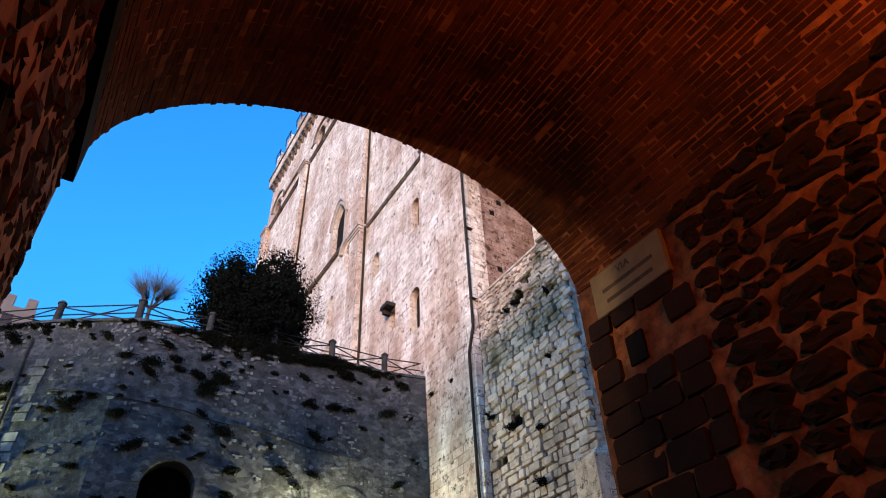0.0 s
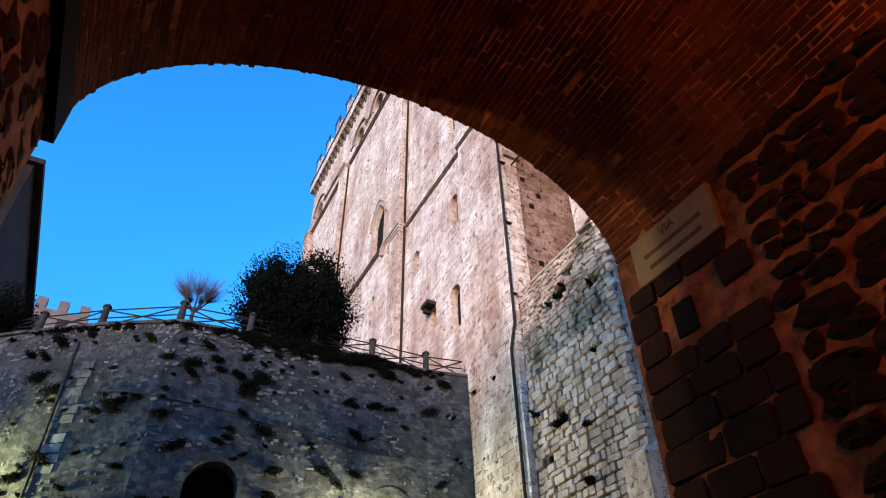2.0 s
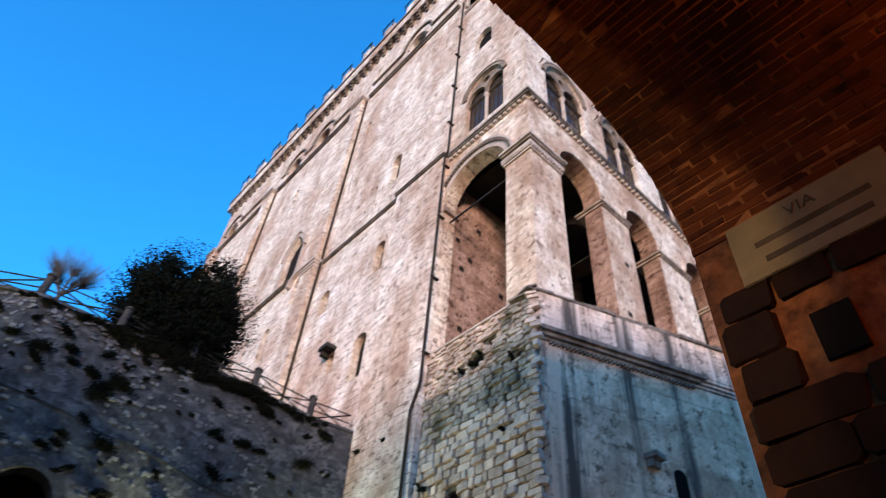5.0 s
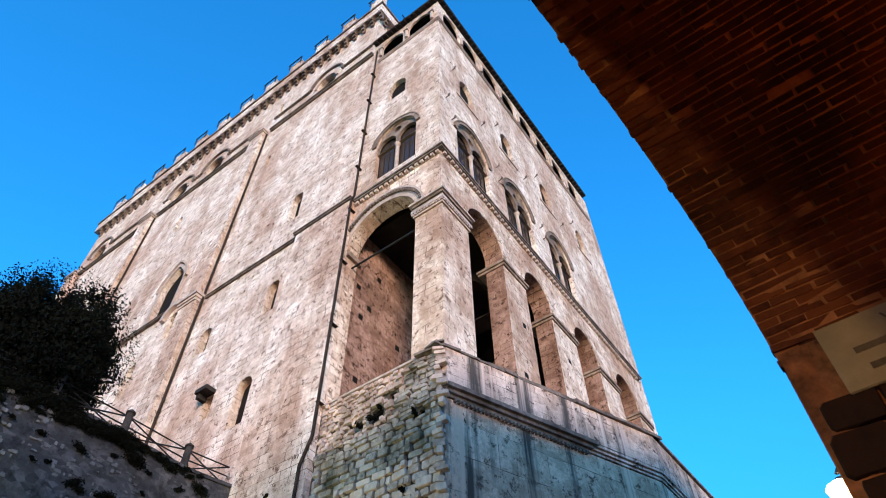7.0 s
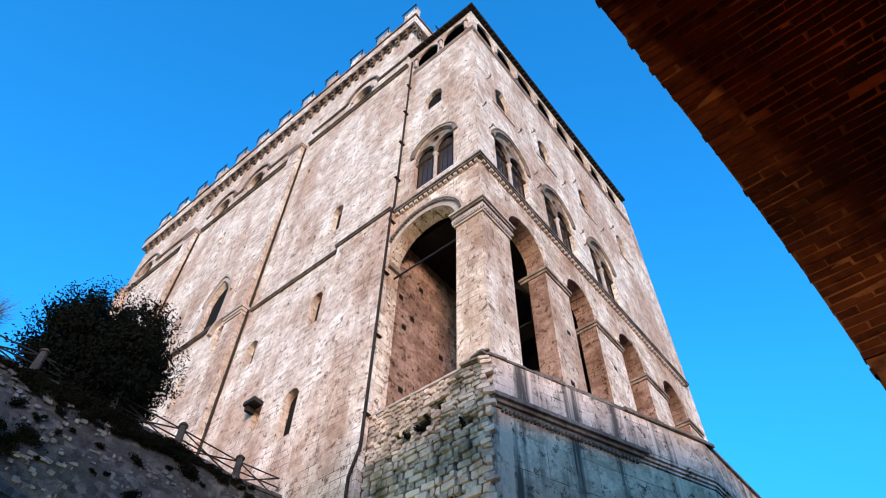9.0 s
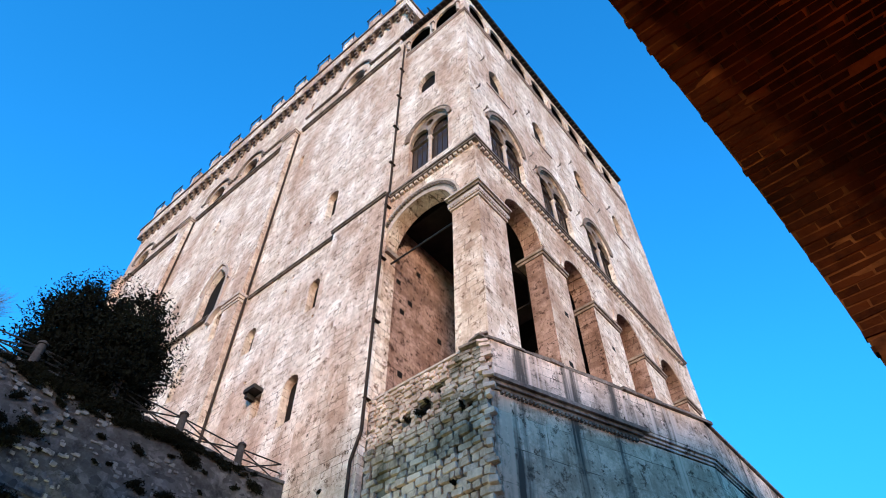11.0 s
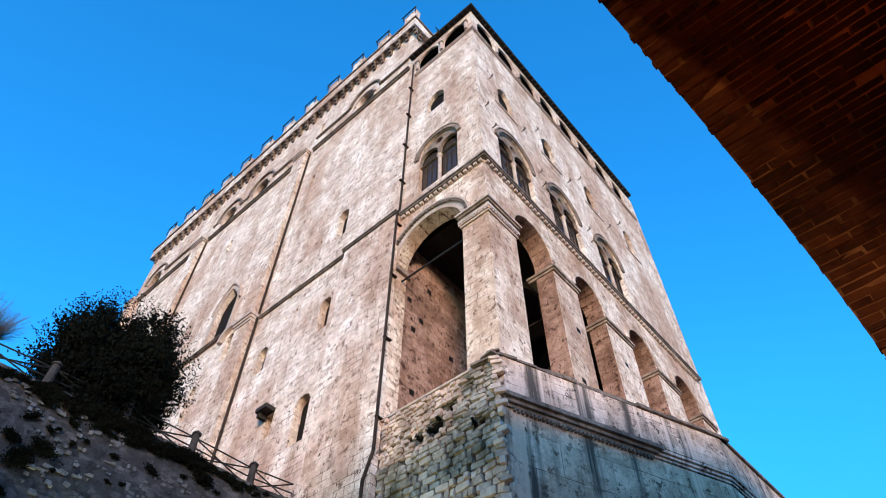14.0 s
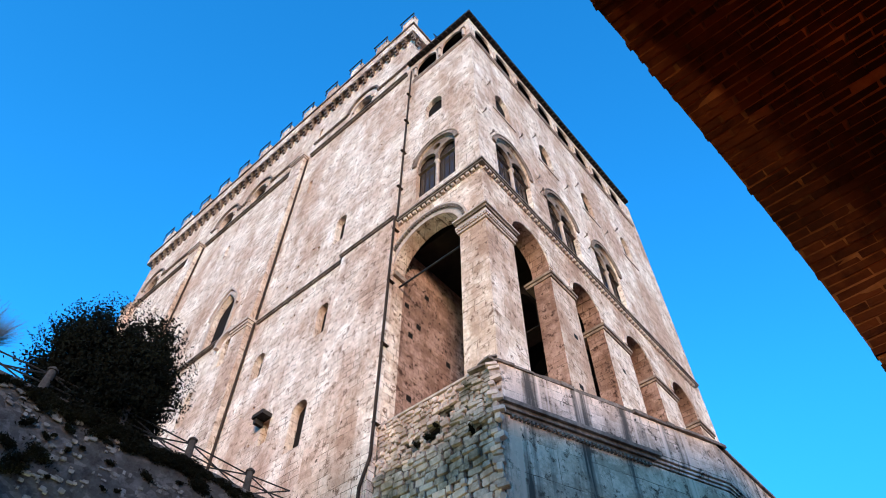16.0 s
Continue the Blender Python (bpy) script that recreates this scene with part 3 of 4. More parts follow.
set_pieces("dentil", dent2, loggia, [pose(-5.25 + 0.32 * k, -0.004, 29.5) for k in range(17)] + [pose(0.004, 0.2 + 0.32 * k, 29.5, 0, 0, 90) for k in range(67)])


def bifora(a, b, sill, spring, place, pointed):
    """A two-light window: dark panes, a slender column with capital, and two small arches under the big one."""
    w = new("window")
    w.parent = loggia
    tagged(w, "two-light arched window with slender stone column")
    c = (a + b) / 2
    bm = bmesh.new()
    slab(bm, rect(a - 0.02, b + 0.02, spring - 0.75, spring + (b - a) * 0.62),
         [arched(a + 0.03, c - 0.09, spring - 0.74, spring - 0.1, 10), arched(c + 0.09, b - 0.03, spring - 0.74, spring - 0.1, 10),
          [(c + 0.26 * math.cos(2 * math.pi * k / 10), spring + 0.86 + 0.26 * math.sin(2 * math.pi * k / 10)) for k in range(10)]],
         place, 0.1, 0.28)
    part("tracery", bm, M_IMPOST, w)
    bm = bmesh.new()
    add_tube(bm, place(c, sill, 0.19), place(c, spring - 0.95, 0.19), 0.11, n=10)
    part("column", bm, M_TRIM, w)
    bm = bmesh.new()
    add_tube(bm, place(c, spring - 0.95, 0.19), place(c, spring - 0.72, 0.19), 0.12, 0.2, n=8)
    part("capital", bm, M_TRIM, w)
    for u0, u1 in ((a, c - 0.03), (c + 0.03, b)):
        bm = bmesh.new()
        slab(bm, rect(u0, u1, sill, spring + 0.6), [], place, 0.36, 0.4)
        part("pane", bm, M_GLASS, w)
        bm = bmesh.new()
        for k in range(1, 4):
            f = u0 + (u1 - u0) * k / 4
            slab(bm, rect(f - 0.015, f + 0.015, sill, spring + 0.6), [], place, 0.32, 0.35)
        part("glazing_bar", bm, M_ROOF, w)
    bm = bmesh.new()
    arch_band(bm, a - 0.02, b + 0.02, spring, 0.2, place, -0.1, 0.05, 16, pointed)
    arch_band(bm, a - 0.24, b + 0.24, spring, 0.07, place, -0.13, 0.02, 16, pointed)
    part("hood_moulding", bm, M_IMPOST, w)


bifora(-4.42, -1.62, 30.9, 34.4, left_face, 0)
for a, b in BR:
    bifora(a, b, 30.5, 33.95, right_face, 0.12)
# surrounds of the small windows, panes near-black for shade, columns of the top gallery
for a, b in W3:
    bm = bmesh.new()
    slab(bm, rect(a, b, 39.0, 42.2), [], right_face, 0.31, 0.34)
    part("pane", bm, M_DARK, loggia)
    bm = bmesh.new()
    slab(bm, rect(a - 0.45, b + 0.45, 38.8, 38.98), [], right_face, -0.07, 0.2)
    part("sill", bm, M_TRIM, loggia)
bm = bmesh.new()
slab(bm, rect(-3.95, -2.6, 39.5, 41.8), [], left_face, 0.31, 0.34)
part("pane", bm, M_DARK, loggia)
for u in (-5.15, -2.8, -0.5):
    bm = bmesh.new()
    add_tube(bm, left_face(u, 48.1, -0.06), left_face(u, 49.3, -0.06), 0.13, n=8)
    add_box(bm, u - 0.2, u + 0.2, -0.25, -0.003, 49.303, 49.5)
    part("gallery_column", bm, M_TRIM, loggia)
for k in range(len(TR) - 1):
    u = (TR[k] + TR[k + 1]) / 2
    bm = bmesh.new()
    add_tube(bm, right_face(u, 48.1, -0.06), right_face(u, 49.3, -0.06), 0.13, n=8)
    part("gallery_column", bm, M_TRIM, loggia)
# roof with dark overhanging eaves and rafter ends
bm = bmesh.new()
add_box(bm, XR + 0.05, 0.36, -0.38, YB + 0.36, 51.003, 51.16)
part("eave", bm, M_ROOF, loggia, "dark overhanging timber eaves")
bm = bmesh.new()
v = [bm.verts.new(p) for p in ((XR + 0.05, -0.41, 51.17), (0.39, -0.41, 51.17), (0.39, YB + 0.39, 51.17), (XR + 0.05, YB + 0.39, 51.17), (XR + 0.05, 5, 53.2), (XR + 0.05, YB - 4, 53.2))]
for f in ((0, 1, 4), (1, 2, 5, 4), (2, 3, 5), (0, 4, 5, 3), (0, 3, 2, 1)):
    bm.faces.new([v[i] for i in f])
part("roof", bm, M_TILE, loggia)
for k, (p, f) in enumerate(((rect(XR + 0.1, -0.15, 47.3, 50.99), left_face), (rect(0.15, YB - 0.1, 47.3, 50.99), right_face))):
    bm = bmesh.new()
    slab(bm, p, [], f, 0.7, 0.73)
    part("gallery_backing", bm, M_BLACK, loggia, "black sheet for shade behind the gallery openings")
raf = mesh_of("rafter", box_bm(-0.06, 0.06, -0.34, 0, 0, 0.14), M_ROOF)
for m in [pose(XR + 0.4 + 0.45 * k, -0.004, 50.86) for k in range(13)] + [pose(0.004, 0.2 + 0.45 * k, 50.86, 0, 0, 90) for k in range(48)]:
    o = new("rafter", raf)
    o.parent, o.matrix_basis = loggia, m
# downpipe in the angle, with its bend at the foot
bm = bmesh.new()
for p, q in (((-5.5, -0.16, 49.4), (-5.5, -0.16, 30.4)), ((-5.5, -0.16, 30.4), (-5.46, -0.36, 29.9)), ((-5.46, -0.36, 29.9), (-5.46, -0.36, 15.6)), ((-5.46, -0.36, 15.6), (-5.82, -0.4, 14.5)), ((-5.82, -0.4, 14.5), (-5.82, -0.4, 3.5))):
    add_tube(bm, p, q, 0.062)
for z in range(17, 49, 4):
    add_box(bm, -5.54, -5.38, -0.43, -0.0, z, z + 0.03)
part("downpipe", bm, M_PIPE, loggia)
bm = bmesh.new()
add_tube(bm, (-5.9, 0.5, 25.3), (-1.4, 0.5, 25.3), 0.05)
part("tie_rod", bm, M_IRON, loggia)
# square scaffold holes in piers and flank wall: flush near-black boxes, shade in colour
for x, y, z in ((0.0, 6.1, 22.6), (0.0, 10.6, 23.6), (0.0, 10.9, 21.0), (0.0, 16.0, 22.5), (0.0, 5.6, 19.4)):
    part("scaffold_hole", box_bm(x - 0.2, x + 0.006, y, y + 0.3, z, z + 0.26), M_DARK, loggia)
for y, z in ((1.3, 22.7), (1.8, 23.6), (3.9, 22.7), (1.4, 19.2), (2.3, 26.0), (0.95, 24.4)):
    part("scaffold_hole", box_bm(-5.7, -5.615, y, y + 0.28, z, z + 0.3), M_DARK, loggia)
for y, z in ((0.6, 36.3), (1.1, 34.4), (5.6, 35.2), (5.7, 33.9), (10.4, 34.3), (10.6, 33.4), (1.4, 41.4), (6.3, 41.3), (11.4, 41.3), (16.6, 41.3), (4.4, 38.6), (9.4, 38.6), (14.3, 38.6)):
    bm = bmesh.new()
    add_tube(bm, (0, y, z), (0.26, y, z + 0.04), 0.035, n=6)
    add_tube(bm, (0.22, y, z + 0.03), (0.27, y, z + 0.2), 0.06, n=6)
    part("stone_hook", bm, M_TRIM_DARK, loggia)

# ---- bastion under the loggia ----
bastion = thing("bastion", "grey streaked stone bastion with rough block flank and parapet", "bastion")
HOLLOWS = [(-2.85, 15.5, 0.33), (-3.55, 15.38, 0.2), (-4.02, 15.48, 0.15), (-2.2, 15.97, 0.2), (-0.95, 14.75, 0.16), (-3.75, 10.8, 0.3), (-4.7, 9.7, 0.17)]
SK = 0.375                                   # its valley side runs askew to the palace


def prism(bm, pts, z0, z1):
    lo, hi = [bm.verts.new((x, y, z0)) for x, y in pts], [bm.verts.new((x, y, z1)) for x, y in pts]
    bm.faces.new(lo)
    bm.faces.new(hi)
    for k in range(len(pts)):
        j = (k + 1) % len(pts)
        bm.faces.new((lo[k], lo[j], hi[j], hi[k]))


def bastion_plan(o):
    """Plan of the bastion, grown by o on its valley side."""
    return [(-5.7, 0.16), (-0.18 + o, 0.16 - o * 0.6), (3.2 + o, 9.0), (3.45 + o, 24.0), (-5.7, 24.0)]


bm = bmesh.new()
prism(bm, bastion_plan(0.0), 2.0, 15.07)
part("body", bm, M_BASTION, bastion)


def skew(o, u):
    """Point of the valley side, u metres back along y and o metres out."""
    return (-0.18 + SK * 1.02 * (u - 0.16) + o, u)


for o, z0, z1 in ((0.08, 15.073, 15.2), (0.19, 15.203, 15.34), (0.32, 15.343, 15.5)):
    bm = bmesh.new()
    prism(bm, [(-0.4, 0.17 - o * 0.5), skew(o, 0.16 - o * 0.6), skew(o, 5.6 + o), skew(-0.3, 5.6 + o), (-0.4, 0.6)], z0, z1)
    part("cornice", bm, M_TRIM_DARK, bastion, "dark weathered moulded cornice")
    bm = bmesh.new()
    prism(bm, [skew(o * 0.5, 5.61 + o), (3.2 + o * 0.5, 9.0), (3.45 + o * 0.5, 24.0), (2.9, 24.0), skew(-0.3, 5.61 + o)], z0 + 0.04, z1)
    part("cornice", bm, M_PARAPET, bastion, "worn shallow stretch of the cornice")
dent3 = mesh_of("dentil", box_bm(-0.09, 0.09, -0.04, 0.04, 0, 0.11), M_TRIM_DARK)
set_pieces("dentil", dent3, bastion, [pose(*skew(0.03, 0.5 + 0.145 * k), 14.96, 0, 0, -20.5) for k in range(36)])
bm = bmesh.new()
prism(bm, [(-0.6, 0.05), (0.02, 0.05), (3.36, 9.0), (3.55, 24.0), (2.9, 24.0), (2.7, 9.2), (-0.5, 0.75), (-0.6, 0.75)], 15.503, 16.95)
part("parapet", bm, M_PARAPET, bastion, "pale parapet with dark water streaks")
cap_rng = random.Random(17)
u = -0.1
while u < 9.0:                               # broken coping slabs along the parapet
    w = cap_rng.uniform(0.35, 0.9)
    d = cap_rng.uniform(0.02, 0.14)
    bm = bmesh.new()
    prism(bm, [skew(0.18 + d, u), skew(0.18 + d + cap_rng.uniform(-0.05, 0.05), u + w - 0.02), skew(-0.55, u + w - 0.02), skew(-0.55, u)], 16.953, 17.03 + cap_rng.uniform(0, 0.09))
    part("coping", bm, M_TRIM_DARK, bastion)
    u += w
bm = bmesh.new()
prism(bm, [(3.46, 9.0), (3.68, 24.0), (2.8, 24.0), (2.62, 9.2)], 16.953, 17.07)
part("coping", bm, M_TRIM_DARK, bastion)
for x, y, z, w, h, turn in ((-0.75, -0.2, 16.96, 0.75, 0.09, 9), (-0.45, -0.24, 17.06, 0.6, 0.08, -14), (-0.2, -0.16, 17.15, 0.45, 0.07, 20), (-1.0, -0.12, 16.75, 0.5, 0.12, 4)):
    part("coping", box_bm(-w / 2, w / 2, -0.02, 0.4, 0, h, pose(x, y, z, cap_rng.uniform(-5, 5), cap_rng.uniform(-6, 6), turn)), M_TRIM_DARK, bastion, "loose broken slab on the corner")
bm = bmesh.new()
prism(bm, [(-5.55, -0.10), (-1.1, -0.10), (-1.1, 0.5), (-5.55, 0.5)], 16.95, 17.04)
part("coping", bm, M_TRIM, bastion, "thin pale coping slab")
bm = bmesh.new()
slab(bm, rect(-5.6, -0.2, 2.0, 16.9), [[(a + r * math.cos(k * 0.785) * (0.85 + 0.25 * (k % 2)), b + 0.8 * r * math.sin(k * 0.785)) for k in range(8)]
                                       for a, b, r in HOLLOWS], left_face, 0.03, 0.15)
part("core", bm, M_CORE, bastion)
part("hollow_backing", box_bm(-5.6, -0.3, 0.152, 0.157, 8.0, 16.8), M_BLACK, bastion, "black sheet for shade behind the hollows")
# slot window (black slab for its shade) and broken corbel on the valley side
def arrow_slot(y, z, w, h):
    bm = bmesh.new()
    slab(bm, arched(y, y + w, z, z + h, 6), [], lambda u, v, d: Vector((-0.18 + (u - 0.16) * 3.38 / 8.84 - d, u, v)), -0.02, 0.2)
    return bm


for y, z, w, h in ((4.17, 8.8, 0.42, 2.7),):
    part("slot_window", arrow_slot(y, z, w, h), M_BLACK, bastion)
bm = bmesh.new()
add_box(bm, 0.8, 1.45, 3.25, 3.75, 11.75, 11.92)
add_box(bm, 0.85, 1.28, 3.3, 3.68, 11.5, 11.747)
part("broken_corbel", bm, M_TRIM_DARK, bastion)
# sloping offset low on the corner
bm = bmesh.new()
v = [bm.verts.new(p) for p in ((-1.0, -0.35, 2), (0.0, -0.4, 2), (3.7, 9.0, 2), (-1.0, -0.35, 8.2), (0.0, -0.4, 8.2), (3.7, 9.0, 8.2), (-1.0, 0.0, 8.7), (-0.2, 0.1, 8.7), (3.2, 9.0, 8.7), (-1.0, 0.0, 2), (3.2, 9.0, 2))]
for f in ((0, 1, 4, 3), (1, 2, 5, 4), (3, 4, 7, 6), (4, 5, 8, 7), (0, 3, 6, 9), (2, 10, 8, 5)):
    bm.faces.new([v[i] for i in f])
part("offset_footing", bm, M_BASTION, bastion)

# ---- terrace ----
terrace = thing("terrace_wall", "dark grey rubble retaining wall with plants in its joints", "retaining wall", "structure")
LINE = [(-10.62, 0.38), (-11.0, -1.5), (-11.03, -4.0), (-11.12, -8.0), (-11.42, -12.2), (-12.9, -14.75), (-15.0, -17.6), (-18.2, -21.5), (-24.0, -28.0)]


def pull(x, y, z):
    """Terrace plan to world, drawn 5% towards the camera to fit its view."""
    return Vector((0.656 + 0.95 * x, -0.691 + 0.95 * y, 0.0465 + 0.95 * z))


def along(s):
    """Point and outward normal of the wall's face s metres from the palace."""
    s = max(s + 0.6, 0.0)
    for (x0, y0), (x1, y1) in zip(LINE, LINE[1:]):
        d = math.hypot(x1 - x0, y1 - y0)
        if s <= d or (x1, y1) == LINE[-1]:
            t = s / d
            return x0 + (x1 - x0) * t, y0 + (y1 - y0) * t, -(y1 - y0) / d, (x1 - x0) / d
        s -= d


TOP = 15.6
DOORS = [(8.75, 10.55, 5.0, 9.35), (2.35, 3.65, 5.0, 9.3)]      # along the wall, in metres from the palace


def terrace_face(u, v, d):
    x, y, nx, ny = along(u)
    lean = 0.035 * (TOP - v)
    rise = 0.16 * min(1.0, max(0.0, (11.0 - u) / 6)) if v > 14 else 0.0      # the top climbs towards the palace
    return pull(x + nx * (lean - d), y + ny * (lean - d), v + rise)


bm = bmesh.new()
for a, b in ((-0.6, 1.35), (1.35, 6.0), (6.0, 12.15)):
    slab(bm, rect(a, b, 2.0, TOP), [arched(c, d, z, h, 10) for c, d, z, h in DOORS if a < c < b], terrace_face, 0.0, 0.7)
part("wall", bm, M_TERRACE, terrace)
bm = bmesh.new()
for a, b in ((12.16, 15.1), (15.1, 18.6), (18.6, 23.6), (23.6, 32.0)):
    slab(bm, rect(a, b, 2.0, TOP), [], terrace_face, 0.0, 0.7)
part("wall", bm, M_TERRACE, terrace)
bm = bmesh.new()
for k in range(59):
    a = -0.58 + 0.5 * k
    slab(bm, rect(a, a + 0.49, TOP + 0.004, TOP + 0.12 + 0.02 * random.random()), [], terrace_face, -0.05 - 0.05 * random.random(), 0.75)
part("coping", bm, M_TERRACE, terrace, "dark mossy coping stones")
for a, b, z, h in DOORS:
    # black sheet behind each doorway in place of shade
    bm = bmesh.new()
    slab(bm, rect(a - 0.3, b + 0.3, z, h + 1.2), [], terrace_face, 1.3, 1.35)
    part("door_recess", bm, M_BLACK, terrace, "doorway backed with black for shade")
    bm = bmesh.new()
    arch_band(bm, a, b, h, 0.32, terrace_face, -0.04, 0.3, 12)
    part("door_arch", bm, M_TERRACE, terrace)
bm = bmesh.new()
prism(bm, [(-9.9, -0.1), (-10.5, -8.2), (-10.9, -12.4), (-12.3, -14.9), (-22.6, -26.9), (-56, -57), (-56, -0.1)], 14.1, 14.4)
part("terrace_floor", bm, M_GROUND, terrace)
# thin cable run along the wall, and pipe by the quoins
bm = bmesh.new()
pts = [terrace_face(15.9 - 0.03 * k, 14.9 - 0.55 * k, -0.09) for k in range(20)]
for p, q in zip(pts, pts[1:]):
    add_tube(bm, p, q, 0.05, n=6)
part("downpipe", bm, M_POST, terrace)
bm = bmesh.new()
pts = [terrace_face(14.5 - 1.2 * k, 12.6 - 0.12 * k + 0.06 * math.sin(k * 2.1), -0.04) for k in range(11)]
for p, q in zip(pts, pts[1:]):
    add_tube(bm, p, q, 0.022, n=5)
part("cable", bm, M_IRON, terrace)
for k in range(22):
    w = (0.3 if k % 2 else 0.55) + 0.2 * random.random()
    if random.random() < 0.25:
        continue
    bm = bmesh.new()
    slab(bm, rect(14.95 - 0.1 * random.random(), 14.95 + w, 6.6 + 0.37 * k, 6.88 + 0.37 * k + 0.05 * random.random()), [], terrace_face, -0.03, 0.1)
    part("quoin", bm, M_TSTONE, terrace)
for u, v, w, h in ((13.4, 7.0, 0.9, 0.8), (16.5, 8.0, 0.7, 0.9)):
    bm = bmesh.new()
    slab(bm, rect(u, u + w, v, v + h), [], terrace_face, -0.04, 0.05)
    part("pale_slab", bm, M_TSTONE, terrace)

# fence on the terrace edge
fence = thing("fence", "stone-post fence with crossed iron rails on the terrace edge", "fence")
post = bmesh.new()
add_tube(post, (0, 0, 0), (0, 0, 1.0), 0.15, 0.125, 10)
add_tube(post, (0, 0, 1.0), (0, 0, 1.06), 0.17, 0.17, 10)
add_tube(post, (0, 0, 1.06), (0, 0, 1.16), 0.16, 0.06, 10)
post_mesh = mesh_of("post", post, M_POST)
PS = [1.3, 3.9, 6.6, 9.35, 12.3, 15.6, 18.4, 21.4]
for s in PS:
    o = new("post", post_mesh)
    o.parent, o.location = fence, terrace_face(s, TOP + 0.1, 0.35)
ends = [-0.5] + PS
for a, b in zip(ends, ends[1:]):
    for z0, z1 in ((0.95, 0.95), (0.12, 0.95), (0.95, 0.12), (0.12, 0.12), (0.55, 0.55)):
        bm = bmesh.new()
        add_tube(bm, terrace_face(a, TOP + 0.1 + z0, 0.35), terrace_face(b, TOP + 0.1 + z1, 0.35), 0.028, n=5)
        part("rail", bm, M_IRON, fence)


# ---- plants ----
def leaf_quad(verts, faces, c, size, rng):
    u = Vector((rng.gauss(0, 1), rng.gauss(0, 1), rng.gauss(0, 1))).normalized()
    w = u.orthogonal().normalized()
    i = len(verts)
    verts += [c - u * size, c + w * size * 0.38, c + u * size, c - w * size * 0.38]
    faces.append((i, i + 1, i + 2, i + 3))


def bush(at, radii, leaves, seed):
    rng = random.Random(seed)
    b = thing("bush", "dark evergreen bush with dense small leaves behind the fence", "bush", group="bushes behind the fence", at=at)
    bm = bmesh.new()
    for k in range(9):
        a = 2 * math.pi * k / 9
        add_tube(bm, (0.15 * math.cos(a), 0.15 * math.sin(a), -0.1), (radii[0] * 0.5 * math.cos(a), radii[1] * 0.5 * math.sin(a), radii[2] * (0.8 + 0.6 * rng.random())), 0.08, 0.02, 6)
    part("branches", bm, M_BARK, b)
    verts, faces = [], []
    clumps = []
    for k in range(420):
        d = Vector((rng.gauss(0, 1), rng.gauss(0, 1), rng.gauss(0, 1))).normalized() * (rng.random() ** 0.4)
        lump = 0.86 + 0.34 * noise.noise(d * 2.1 + Vector((seed, 0, 0)))
        clumps.append((Vector((d.x * radii[0], d.y * radii[1], d.z * radii[2] + radii[2])) * lump, 0.28 + 0.3 * rng.random()))
    for k in range(leaves):
        c, r = rng.choice(clumps)
        p = c + Vector((rng.gauss(0, 0.55), rng.gauss(0, 0.55), rng.gauss(0, 0.6))) * r
        leaf_quad(verts, faces, p, 0.05 + 0.06 * rng.random(), rng)
    for k in range(260):                     # loose sprigs that break the outline
        d = Vector((rng.gauss(0, 1), rng.gauss(0, 1), abs(rng.gauss(0, 1)) * 0.9 - 0.2)).normalized()
        base = Vector((d.x * radii[0], d.y * radii[1], d.z * radii[2] + radii[2])) * 0.92
        for j in range(16):
            leaf_quad(verts, faces, base + (d + Vector((0, 0, 0.7))) * 0.045 * j + Vector((rng.gauss(0, 0.06), rng.gauss(0, 0.06), 0)), 0.055, rng)
    me = bpy.data.meshes.new("foliage")
    me.from_pydata(verts, [], faces)
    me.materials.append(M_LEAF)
    o = new("foliage", me)
    o.parent = b
    return b


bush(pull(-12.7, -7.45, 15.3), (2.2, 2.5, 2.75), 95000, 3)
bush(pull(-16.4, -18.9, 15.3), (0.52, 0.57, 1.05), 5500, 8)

tree = thing("pollard_tree", "small bare pollarded tree with fine pale twigs", "tree", at=(-16.6, -11.6, 16.0))
rng = random.Random(5)
bm = bmesh.new()
add_tube(bm, (0, 0, -0.72), (0.05, 0, 3.4), 0.12, 0.09, 8)
heads = []
for k in range(7):
    a = 2 * math.pi * k / 7
    e = Vector((0.45 * math.cos(a), 0.55 * math.sin(a), 3.95 + 0.3 * rng.random()))
    add_tube(bm, (0.05, 0, 3.35), e, 0.06, 0.035, 6)
    heads.append(e)
part("trunk", bm, M_BARK, tree)
bm = bmesh.new()
for k in range(1100):
    h = rng.choice(heads)
    d = Vector((h.x * 0.9 + rng.gauss(0, 0.5), h.y * 0.9 + rng.gauss(0, 0.5), 0.95 + 0.4 * rng.random())).normalized()
    add_tube(bm, h, h + d * (0.6 + 0.95 * rng.random()), 0.006, 0.002, 3)
tagged(part("twig_spray", bm, M_TWIG, tree, "fine upright bare twigs"), kind="stuff")

